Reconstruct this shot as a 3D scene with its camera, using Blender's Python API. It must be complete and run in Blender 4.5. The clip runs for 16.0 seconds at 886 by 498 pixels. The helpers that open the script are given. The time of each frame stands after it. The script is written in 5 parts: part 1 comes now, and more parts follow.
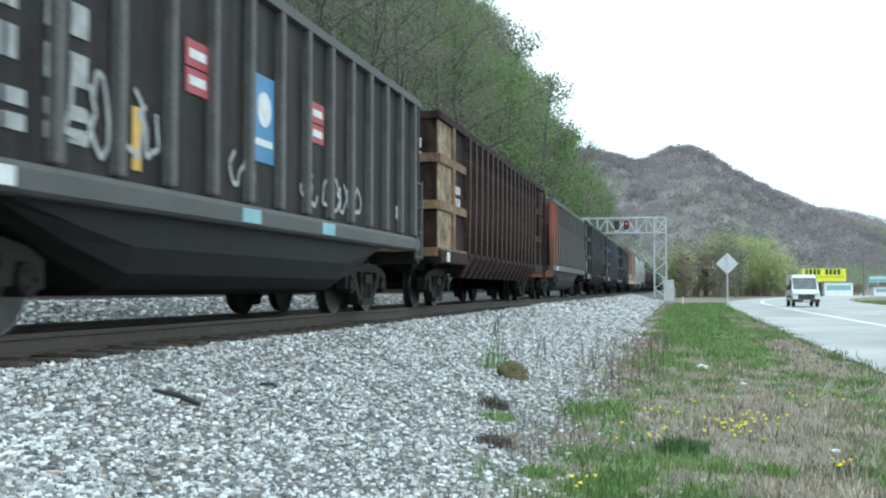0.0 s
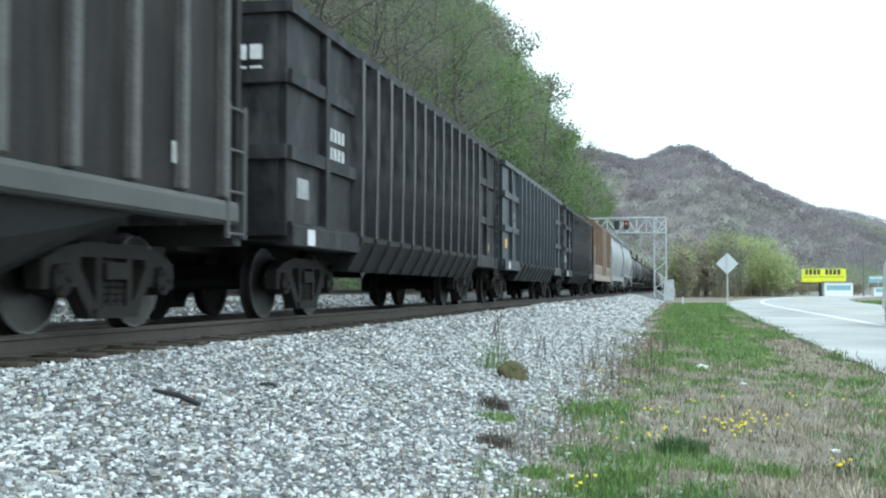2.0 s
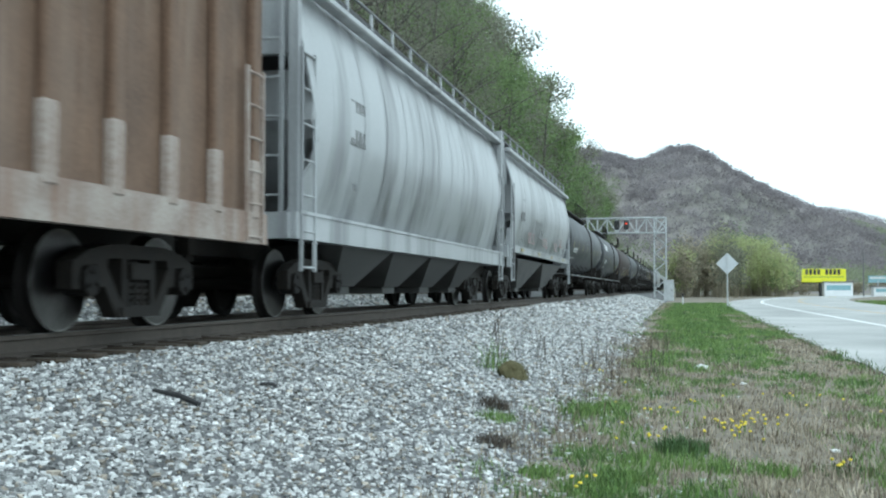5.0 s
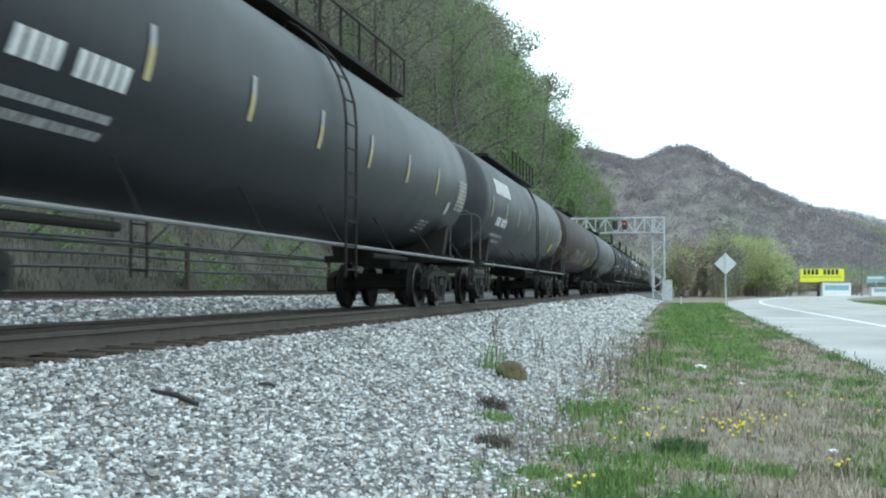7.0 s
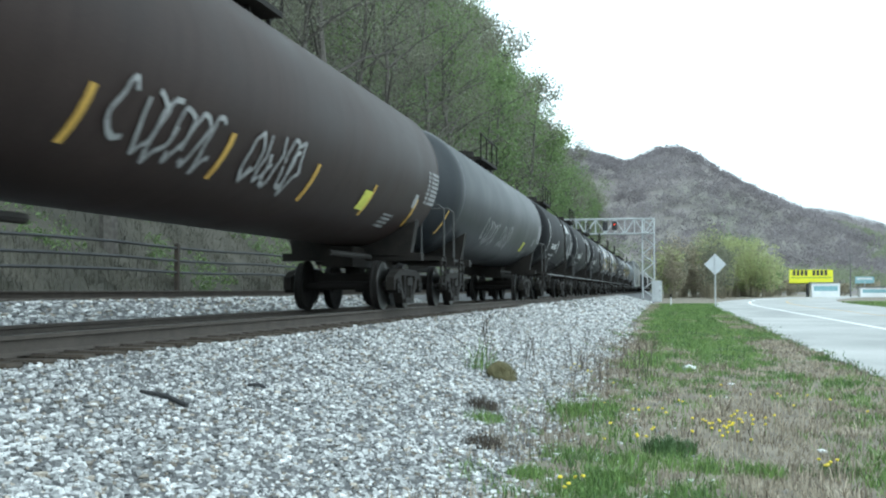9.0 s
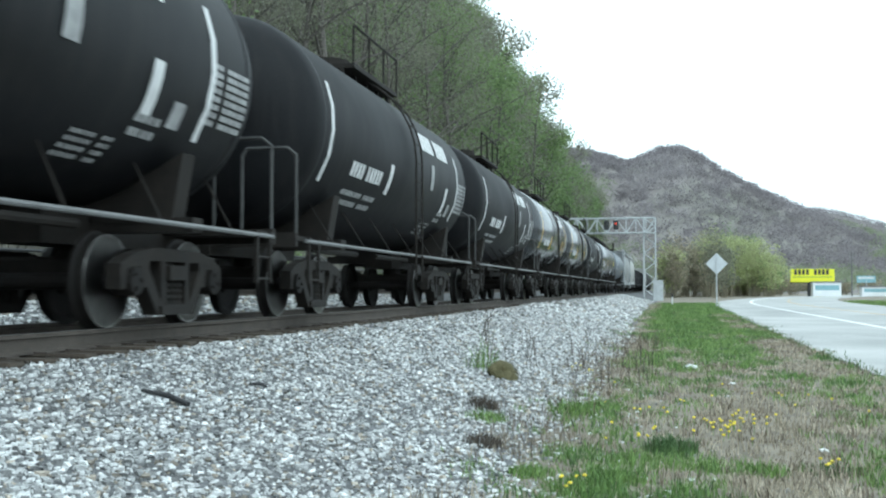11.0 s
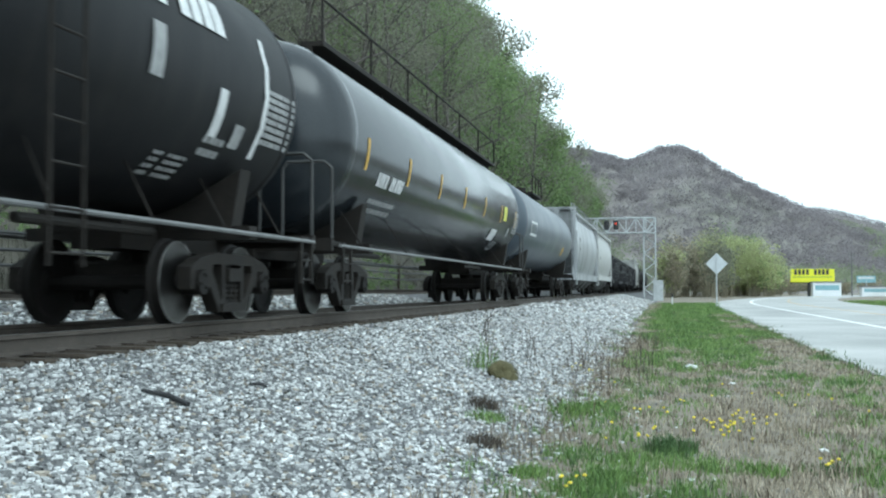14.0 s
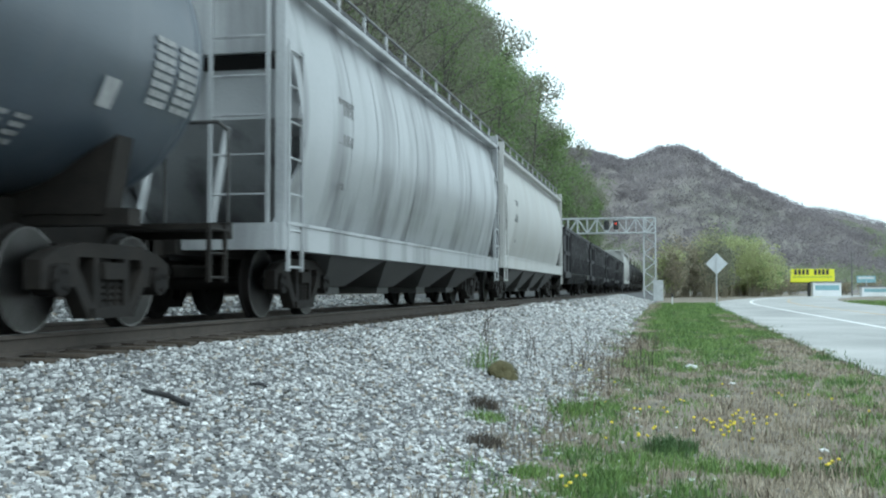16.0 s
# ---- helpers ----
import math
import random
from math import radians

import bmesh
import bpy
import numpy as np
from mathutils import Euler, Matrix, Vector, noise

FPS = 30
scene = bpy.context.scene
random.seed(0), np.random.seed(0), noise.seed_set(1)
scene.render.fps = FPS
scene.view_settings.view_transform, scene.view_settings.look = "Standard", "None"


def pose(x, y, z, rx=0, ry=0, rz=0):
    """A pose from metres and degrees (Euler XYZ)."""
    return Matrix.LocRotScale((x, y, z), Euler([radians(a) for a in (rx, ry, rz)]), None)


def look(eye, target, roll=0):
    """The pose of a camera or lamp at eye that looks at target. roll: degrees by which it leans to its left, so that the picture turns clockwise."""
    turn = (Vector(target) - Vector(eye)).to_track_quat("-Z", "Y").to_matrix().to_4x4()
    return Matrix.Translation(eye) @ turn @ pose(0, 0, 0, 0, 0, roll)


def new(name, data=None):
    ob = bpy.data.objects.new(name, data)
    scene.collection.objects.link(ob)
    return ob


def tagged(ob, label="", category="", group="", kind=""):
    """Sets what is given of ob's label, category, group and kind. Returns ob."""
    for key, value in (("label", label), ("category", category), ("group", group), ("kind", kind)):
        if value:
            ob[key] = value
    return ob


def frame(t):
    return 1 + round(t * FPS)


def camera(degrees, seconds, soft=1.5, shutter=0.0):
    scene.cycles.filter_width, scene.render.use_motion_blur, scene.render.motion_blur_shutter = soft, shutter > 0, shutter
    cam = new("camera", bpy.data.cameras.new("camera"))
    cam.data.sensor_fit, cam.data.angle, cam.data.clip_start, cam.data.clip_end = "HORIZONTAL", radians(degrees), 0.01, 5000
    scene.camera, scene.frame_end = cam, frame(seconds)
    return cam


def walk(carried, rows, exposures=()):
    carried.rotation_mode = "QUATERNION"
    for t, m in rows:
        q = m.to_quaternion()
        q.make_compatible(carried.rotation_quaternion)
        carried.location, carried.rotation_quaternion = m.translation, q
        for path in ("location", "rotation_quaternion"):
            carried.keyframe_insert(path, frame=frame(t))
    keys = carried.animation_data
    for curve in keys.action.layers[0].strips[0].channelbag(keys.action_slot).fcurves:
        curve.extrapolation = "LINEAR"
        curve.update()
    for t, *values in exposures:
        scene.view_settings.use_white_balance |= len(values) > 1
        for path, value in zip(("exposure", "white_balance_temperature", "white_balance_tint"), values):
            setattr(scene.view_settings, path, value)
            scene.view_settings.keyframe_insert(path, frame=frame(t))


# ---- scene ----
# ---- camera ----
cam = camera(44.9, 16.0, soft=2.1, shutter=0.14)
EYE = (0.0, 0.0, 0.38)


def aim(turn, lift=2.14):
    return pose(*EYE, 90 + lift, 0, turn)


walk(cam, [(0.0, aim(12.35)), (6.5, aim(12.35)), (7.0, aim(12.26)), (8.0, aim(12.26)), (8.5, aim(12.23)), (8.8, aim(11.95)),
           (9.0, aim(11.74, 2.18)), (9.6, aim(11.8)), (11.3, aim(11.81)), (16.0, aim(11.81))],
     [(t, e, 5520, -5.0) for t, e in ((0.0, 0.4), (1.0, 0.5), (2.0, 0.52), (3.0, 0.57), (4.0, 0.5), (5.2, 0.2), (6.5, 0.1), (7.0, 0.33), (8.0, 0.38), (9.0, 0.42),
                                     (12.0, 0.42), (13.0, 0.34), (14.5, 0.36), (15.5, 0.3), (16.0, 0.18))])

# ---- light ----
world = bpy.data.worlds.new("overcast_sky")
scene.world = world
world.use_nodes = True
wn = world.node_tree.nodes
wl = world.node_tree.links
sky = wn.new("ShaderNodeTexSky")
sky.sky_type = "NISHITA"
sky.sun_disc = False
sky.sun_elevation, sky.sun_rotation = radians(48), radians(140)
sky.dust_density, sky.air_density = 4.0, 1.0
pale = wn.new("ShaderNodeHueSaturation")
pale.inputs["Saturation"].default_value = 0.1
cloud = wn.new("ShaderNodeMix")
cloud.data_type = "RGBA"
cloud.inputs[0].default_value = 0.85
cloud.inputs[7].default_value = (8.4, 8.6, 8.7, 1)
wl.new(sky.outputs[0], pale.inputs["Color"])
wl.new(pale.outputs[0], cloud.inputs[6])
wl.new(cloud.outputs[2], wn["Background"].inputs["Color"])
wn["Background"].inputs["Strength"].default_value = 0.15
sun = new("sun", bpy.data.lights.new("sun", "SUN"))
sun.data.energy, sun.data.angle, sun.data.color = 0.6, radians(30), (1.0, 0.97, 0.92)
sun.matrix_basis = look((0, 0, 60), (-26, 38, 0))

# ---- materials ----


def material(name, low, high, scale=6.0, rough=0.7, metal=0.0, bump=0.15, fine=60.0, streak=None, amount=0.5, island=0.0, spec=0.5, stretch=(3.0, 3.0, 0.28), leaf=0.0):
    """Two tones mixed by coarse and fine noise, with an optional third tone in downward streaks."""
    m = bpy.data.materials.new(name)
    m.use_nodes = True
    n, l = m.node_tree.nodes, m.node_tree.links
    bsdf = n["Principled BSDF"]
    co = n.new("ShaderNodeTexCoord")
    a = n.new("ShaderNodeTexNoise")
    a.inputs["Scale"].default_value, a.inputs["Detail"].default_value = scale, 5
    b = n.new("ShaderNodeTexNoise")
    b.inputs["Scale"].default_value, b.inputs["Detail"].default_value = fine, 3
    l.new(co.outputs["Object"], a.inputs["Vector"])
    l.new(co.outputs["Object"], b.inputs["Vector"])
    mean = n.new("ShaderNodeMix")
    mean.inputs[0].default_value = 0.4
    l.new(a.outputs["Fac"], mean.inputs[2])
    l.new(b.outputs["Fac"], mean.inputs[3])
    ramp = n.new("ShaderNodeMapRange")
    ramp.inputs[1].default_value, ramp.inputs[2].default_value = 0.32, 0.68
    l.new(mean.outputs[0], ramp.inputs[0])
    mix = n.new("ShaderNodeMix")
    mix.data_type = "RGBA"
    mix.inputs[6].default_value, mix.inputs[7].default_value = (*low, 1), (*high, 1)
    l.new(ramp.outputs[0], mix.inputs[0])
    colour = mix.outputs[2]
    if island:
        g = n.new("ShaderNodeNewGeometry")
        r = n.new("ShaderNodeMapRange")
        r.inputs[3].default_value, r.inputs[4].default_value = 1 - island, 1 + island
        l.new(g.outputs["Random Per Island"], r.inputs[0])
        v = n.new("ShaderNodeHueSaturation")
        l.new(r.outputs[0], v.inputs["Value"])
        l.new(colour, v.inputs["Color"])
        colour = v.outputs[0]
    if streak:
        mp = n.new("ShaderNodeMapping")
        mp.inputs["Scale"].default_value = stretch
        s = n.new("ShaderNodeTexNoise")
        s.inputs["Scale"].default_value, s.inputs["Detail"].default_value = 1.5, 6
        l.new(co.outputs["Object"], mp.inputs[0])
        l.new(mp.outputs[0], s.inputs["Vector"])
        sr = n.new("ShaderNodeMapRange")
        sr.inputs[1].default_value, sr.inputs[2].default_value = 0.48, 0.72
        sr.inputs[4].default_value = amount
        l.new(s.outputs["Fac"], sr.inputs[0])
        m2 = n.new("ShaderNodeMix")
        m2.data_type = "RGBA"
        m2.inputs[7].default_value = (*streak, 1)
        l.new(sr.outputs[0], m2.inputs[0])
        l.new(colour, m2.inputs[6])
        colour = m2.outputs[2]
    l.new(colour, bsdf.inputs["Base Color"])
    bsdf.inputs["Roughness"].default_value, bsdf.inputs["Metallic"].default_value = rough, metal
    bsdf.inputs["Specular IOR Level"].default_value = spec
    rr = n.new("ShaderNodeMapRange")
    rr.inputs[3].default_value, rr.inputs[4].default_value = max(rough - 0.12, 0.02), min(rough + 0.12, 1)
    l.new(a.outputs["Fac"], rr.inputs[0])
    l.new(rr.outputs[0], bsdf.inputs["Roughness"])
    if bump:
        bp = n.new("ShaderNodeBump")
        bp.inputs["Strength"].default_value, bp.inputs["Distance"].default_value = bump, 0.02
        l.new(mean.outputs[0], bp.inputs["Height"])
        l.new(bp.outputs[0], bsdf.inputs["Normal"])
    if leaf:
        tr, both = n.new("ShaderNodeBsdfTranslucent"), n.new("ShaderNodeMixShader")
        both.inputs[0].default_value = leaf
        l.new(colour, tr.inputs["Color"])
        l.new(bsdf.outputs[0], both.inputs[1])
        l.new(tr.outputs[0], both.inputs[2])
        l.new(both.outputs[0], n["Material Output"].inputs["Surface"])
    return m


def glowing(name, colour, strength):
    m = bpy.data.materials.new(name)
    m.use_nodes = True
    b = m.node_tree.nodes["Principled BSDF"]
    b.inputs["Base Color"].default_value = (*colour, 1)
    b.inputs["Emission Color"].default_value, b.inputs["Emission Strength"].default_value = (*colour, 1), strength
    return m


# bed under the loose stones; shade in their gaps is in its dark colour
M_BALLAST = material("ballast_shaded_grit", (0.05, 0.05, 0.051), (0.2, 0.2, 0.205), 5.0, 0.95, 0, 0.9, 40.0)
M_STONE = material("limestone", (0.25, 0.25, 0.248), (0.62, 0.62, 0.615), 9.0, 0.85, 0, 0.3, 60, island=0.75)
M_SOIL = material("soil_thatch", (0.11, 0.094, 0.072), (0.3, 0.262, 0.205), 2.2, 0.95, 0, 0.8, 26.0)
M_GRASS = material("grass_green", (0.1, 0.18, 0.045), (0.215, 0.315, 0.09), 0.8, 0.7, 0, 0, 8, island=0.4)
M_GRASSD = material("grass_dark", (0.05, 0.1, 0.03), (0.1, 0.17, 0.055), 0.8, 0.7, 0, 0, 8, island=0.4)
M_DRY = material("grass_dry", (0.23, 0.19, 0.14), (0.48, 0.425, 0.33), 1.6, 0.85, 0, 0, 9, island=0.5)
M_ASPHALT = material("asphalt_worn", (0.26, 0.26, 0.256), (0.54, 0.535, 0.52), 0.22, 0.9, 0, 0.25, 40.0)
M_LINE = material("road_paint", (0.68, 0.68, 0.68), (0.85, 0.85, 0.84), 2.0, 0.7, 0, 0.1)
M_RAIL = material("rail_web", (0.05, 0.041, 0.034), (0.105, 0.087, 0.073), 4.0, 0.85, 0.1, 0.2)
M_RAILTOP = material("rail_head", (0.1, 0.1, 0.1), (0.2, 0.19, 0.18), 3.0, 0.35, 0.9, 0.02)
M_TIE = material("tie_timber", (0.025, 0.02, 0.016), (0.075, 0.058, 0.042), 5.0, 0.9, 0, 0.6, 40)
M_STEEL = material("truck_steel", (0.0075, 0.0065, 0.0055), (0.026, 0.0215, 0.018), 5.0, 0.8, 0.0, 0.3, spec=0.3)
M_WHEEL = material("wheel_steel", (0.006, 0.0055, 0.005), (0.018, 0.015, 0.0135), 6.0, 0.75, 0.1, 0.1, spec=0.25)
M_BRIGHT = material("worn_tread", (0.14, 0.135, 0.13), (0.3, 0.29, 0.28), 4.0, 0.35, 0.9, 0.05)
M_COAL = material("hopper_paint", (0.011, 0.01, 0.01), (0.036, 0.032, 0.031), 1.6, 0.62, 0, 0.15, 30, streak=(0.07, 0.062, 0.056), amount=0.5, spec=0.15)
# black tub colour; also puts shade into the covered hoppers' end slopes
M_TUB = material("tub_paint_and_shade", (0.007, 0.007, 0.007), (0.016, 0.0155, 0.015), 1.2, 0.6, 0, 0.1, spec=0.2)
M_SILL = material("dusty_sill", (0.05, 0.05, 0.05), (0.11, 0.107, 0.105), 1.5, 0.7, 0, 0.15)
M_GON = material("gondola_black", (0.0045, 0.0045, 0.0055), (0.027, 0.0265, 0.0295), 2.2, 0.6, 0, 0.4, 8, streak=(0.09, 0.087, 0.09), amount=0.6, spec=0.2, stretch=(1.9, 1.9, 0.75))
M_GONRIB = material("rib_pale_face", (0.014, 0.014, 0.0145), (0.085, 0.083, 0.08), 2.6, 0.55, 0, 0.3, 11, streak=(0.012, 0.012, 0.0125), amount=0.7, stretch=(2.4, 2.4, 0.9))
M_COALRIB = material("hopper_rib_pale", (0.035, 0.032, 0.032), (0.13, 0.122, 0.118), 2.2, 0.6, 0, 0.15, 30)
M_RUSTRIB = material("rusty_rib", (0.02, 0.012, 0.01), (0.12, 0.075, 0.058), 2.4, 0.75, 0, 0.35, 9, streak=(0.008, 0.006, 0.006), amount=0.95, stretch=(2.6, 2.6, 1.6))
M_GREY = material("gondola_grey", (0.012, 0.0145, 0.018), (0.05, 0.058, 0.067), 1.5, 0.45, 0, 0.12, 30, streak=(0.024, 0.022, 0.021), amount=0.8, spec=0.2)
M_GREYRIB = material("grey_rib_pale", (0.018, 0.02, 0.023), (0.085, 0.09, 0.096), 2.5, 0.55, 0, 0.2, 16, streak=(0.014, 0.014, 0.015), amount=0.7, stretch=(2.4, 2.4, 0.7))
M_RUST = material("gondola_rusty", (0.008, 0.0055, 0.005), (0.06, 0.034, 0.027), 1.9, 0.8, 0, 0.35, 8, streak=(0.007, 0.005, 0.005), amount=0.9, spec=0.15, stretch=(2.2, 2.2, 1.3))
M_PATINA = material("peeling_cream", (0.06, 0.028, 0.014), (0.46, 0.36, 0.23), 3.2, 0.8, 0, 0.4, 9, streak=(0.06, 0.028, 0.016), amount=0.95, stretch=(1.1, 1.1, 0.8))
M_ORANGE = material("rust_orange", (0.15, 0.045, 0.024), (0.31, 0.105, 0.062), 1.2, 0.7, 0, 0.2, 30, streak=(0.09, 0.045, 0.033), amount=0.5)
M_BOX = material("boxcar_brown", (0.09, 0.055, 0.036), (0.2, 0.125, 0.082), 1.3, 0.75, 0, 0.2, 30, streak=(0.28, 0.21, 0.165), amount=0.5)
M_BOXLOW = material("boxcar_weathered", (0.2, 0.14, 0.11), (0.45, 0.4, 0.36), 2.0, 0.75, 0, 0.2, 30, streak=(0.2, 0.11, 0.07), amount=0.8)
M_PALE = material("covered_hopper_grey", (0.3, 0.31, 0.318), (0.43, 0.44, 0.45), 0.8, 0.36, 0, 0.04, 40, streak=(0.1, 0.1, 0.105), amount=0.9, stretch=(1.1, 1.1, 0.1))
M_PALE2 = material("covered_hopper_white", (0.38, 0.38, 0.37), (0.5, 0.5, 0.485), 0.8, 0.5, 0, 0.06, 40, streak=(0.36, 0.34, 0.31), amount=0.5, stretch=(1.1, 1.1, 0.1))
M_TANK = material("tank_black", (0.006, 0.006, 0.007), (0.014, 0.0145, 0.0165), 0.9, 0.55, 0, 0.03, 40, streak=(0.026, 0.024, 0.023), amount=0.4, spec=0.14)
M_TANKB = material("tank_brown", (0.027, 0.0185, 0.0165), (0.052, 0.037, 0.033), 0.9, 0.55, 0, 0.04, 40, streak=(0.03, 0.02, 0.018), amount=0.6, spec=0.17)
M_TANKG = material("tank_slate", (0.014, 0.017, 0.021), (0.028, 0.033, 0.039), 0.9, 0.2, 0, 0.015, 40, streak=(0.03, 0.034, 0.038), amount=0.4, spec=0.5)
M_TANKBL = material("tank_bluegrey", (0.038, 0.05, 0.066), (0.068, 0.086, 0.11), 0.9, 0.36, 0, 0.03, 40, streak=(0.075, 0.085, 0.1), amount=0.6, spec=0.6)
M_TANKS = material("tank_glossy", (0.02, 0.022, 0.025), (0.045, 0.048, 0.053), 0.9, 0.16, 0.25, 0.012, 40, spec=1.0)
M_TRIM = material("trim_grey", (0.1, 0.1, 0.1), (0.22, 0.22, 0.22), 3.0, 0.6, 0, 0.1)
M_WHITE = material("stencil_white", (0.5, 0.5, 0.5), (0.8, 0.8, 0.8), 6.0, 0.6, 0, 0)
M_YELLOW = material("reflector_yellow", (0.5, 0.3, 0.05), (0.7, 0.45, 0.09), 5.0, 0.6, 0, 0)
M_STRIP = material("faded_yellow_strip", (0.36, 0.3, 0.12), (0.5, 0.44, 0.22), 5.0, 0.6, 0, 0)
M_LEMON = material("placard_yellow", (0.55, 0.55, 0.08), (0.75, 0.75, 0.12), 5.0, 0.6, 0, 0)
M_RED = material("stencil_red", (0.26, 0.04, 0.05), (0.42, 0.09, 0.1), 4.0, 0.6, 0, 0)
M_BLUE = material("stencil_blue", (0.05, 0.16, 0.32), (0.12, 0.28, 0.48), 4.0, 0.6, 0, 0)
M_TEAL = material("spray_teal", (0.18, 0.36, 0.4), (0.35, 0.5, 0.55), 3.0, 0.7, 0, 0)
M_GALV = material("galvanised", (0.42, 0.44, 0.45), (0.62, 0.64, 0.65), 3.0, 0.5, 0.3, 0.05)
M_SIGN = material("sign_back", (0.5, 0.52, 0.54), (0.62, 0.64, 0.66), 2.0, 0.45, 0.3, 0.02)
M_BOARD = material("board_yellow", (0.75, 0.72, 0.02), (0.85, 0.84, 0.04), 0.5, 0.6, 0, 0)
M_DARK = material("dark_paint", (0.02, 0.02, 0.022), (0.05, 0.05, 0.052), 3.0, 0.6, 0, 0.1)
M_VAN = material("van_white", (0.76, 0.77, 0.78), (0.82, 0.83, 0.84), 1.0, 0.25, 0, 0)
M_GLASS = material("dark_glass", (0.012, 0.014, 0.016), (0.02, 0.022, 0.025), 1.0, 0.08, 0, 0)
M_RUBBER = material("tyre_rubber", (0.015, 0.015, 0.015), (0.03, 0.03, 0.03), 8.0, 0.85, 0, 0.2)
M_BARK = material("bark", (0.055, 0.048, 0.042), (0.17, 0.155, 0.138), 6.0, 0.9, 0, 0.5, 40)
M_LEAF = material("spring_leaf", (0.14, 0.21, 0.085), (0.26, 0.335, 0.145), 0.13, 0.6, 0, 0, 2, island=0.35, leaf=0.5)
M_LEAF2 = material("budding_leaf", (0.19, 0.195, 0.145), (0.3, 0.305, 0.225), 0.13, 0.7, 0, 0, 2, island=0.3, leaf=0.5)
M_BUSH = material("willow_leaf", (0.36, 0.4, 0.19), (0.52, 0.55, 0.28), 0.12, 0.6, 0, 0, 4, island=0.2, leaf=0.5)
M_BRUSH = material("bare_twigs", (0.3, 0.265, 0.19), (0.44, 0.4, 0.3), 0.3, 0.8, 0, 0, 4, island=0.3, leaf=0.3)
# distance haze is put into this colour: paler and bluer than bare woods
M_HILL = material("far_wood_hazed", (0.165, 0.15, 0.155), (0.36, 0.33, 0.34), 0.04, 0.95, 0, 0, 0.12, island=0.1, leaf=0.5)
M_HILLG = material("far_wood_green", (0.2, 0.23, 0.15), (0.33, 0.36, 0.235), 0.05, 0.95, 0, 0, 0.12, island=0.1, leaf=0.5)
M_SLOPE = material("leaf_litter", (0.04, 0.038, 0.029), (0.11, 0.1, 0.08), 0.6, 0.95, 0, 0.5, 10)

M_LITTER = material("bank_litter", (0.04, 0.04, 0.03), (0.15, 0.142, 0.11), 0.7, 0.9, 0, 0, 5, island=0.35)
M_STENCIL = material("faded_stencil", (0.22, 0.22, 0.22), (0.45, 0.45, 0.45), 6.0, 0.7, 0, 0)
M_TUBE = material("grimy_tube", (0.03, 0.03, 0.03), (0.075, 0.073, 0.07), 3.0, 0.6, 0, 0.1)
M_STONE2 = material("tan_stone", (0.2, 0.17, 0.14), (0.42, 0.38, 0.32), 9.0, 0.85, 0, 0.3, 60, island=0.6)
M_HILLSIDE = material("far_forest_floor", (0.15, 0.133, 0.128), (0.25, 0.225, 0.215), 0.05, 0.95, 0, 0.0, 0.33, streak=(0.17, 0.19, 0.12), amount=0.5, stretch=(0.012, 0.012, 0.03))
# bay tones, much darker than the car bodies above them
M_BAY = material("bay_dark_grey", (0.03, 0.03, 0.029), (0.075, 0.073, 0.07), 1.5, 0.7, 0, 0.1)
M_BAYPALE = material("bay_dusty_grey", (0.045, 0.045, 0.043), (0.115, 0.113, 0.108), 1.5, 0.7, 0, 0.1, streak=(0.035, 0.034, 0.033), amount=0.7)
M_REDFADE = material("faded_red_spray", (0.24, 0.16, 0.16), (0.32, 0.2, 0.2), 3.0, 0.7, 0, 0)
M_STRAW = material("dead_weed", (0.1, 0.08, 0.06), (0.24, 0.2, 0.15), 2.0, 0.9, 0, 0, 8, island=0.4)
M_TANRIB = material("tan_rust_frame", (0.085, 0.04, 0.02), (0.3, 0.2, 0.12), 2.2, 0.8, 0, 0.3, 12, streak=(0.06, 0.035, 0.022), amount=0.8)
M_TANKM = material("tank_matte_slate", (0.014, 0.0165, 0.02), (0.03, 0.034, 0.039), 0.9, 0.44, 0, 0.03, 40, streak=(0.036, 0.036, 0.037), amount=0.4, spec=0.36)
# paler than dark_glass: the sky's reflection is partly in the base colour
M_SCREEN = material("windscreen", (0.05, 0.06, 0.068), (0.12, 0.14, 0.155), 2.0, 0.1, 0, 0, spec=0.8)
M_MOSS = material("moss", (0.06, 0.058, 0.022), (0.14, 0.12, 0.06), 12.0, 0.95, 0, 0.8, 60)
M_STALK = material("dry_stalk", (0.05, 0.042, 0.034), (0.12, 0.1, 0.08), 8.0, 0.9, 0, 0)
M_FLOWER = material("dandelion_yellow", (0.72, 0.55, 0.03), (0.85, 0.7, 0.06), 8.0, 0.7, 0, 0)

# ---- mesh helpers ----


def finish(name, bm, mat, smooth=False):
    me = bpy.data.meshes.new(name)
    bmesh.ops.recalc_face_normals(bm, faces=bm.faces)
    bm.to_mesh(me)
    bm.free()
    me.materials.append(mat)
    if smooth:
        for p in me.polygons:
            p.use_smooth = True
        me.set_sharp_from_angle(angle=radians(38))
    return me


def part(name, bm, mat, parent=None, label="", smooth=False, at=None):
    ob = new(name, finish(name, bm, mat, smooth))
    ob.parent = parent
    if at is not None:
        ob.matrix_basis = at
    if label:
        ob["label"] = label
    return ob


def share(name, me, parent, at):
    ob = new(name, me)
    ob.parent = parent
    ob.matrix_basis = at
    return ob


def thing(name, at, label, category, group="", kind=""):
    ob = new(name)
    ob.empty_display_size = 0.2
    ob.matrix_basis = at
    return tagged(ob, label, category, group, kind)


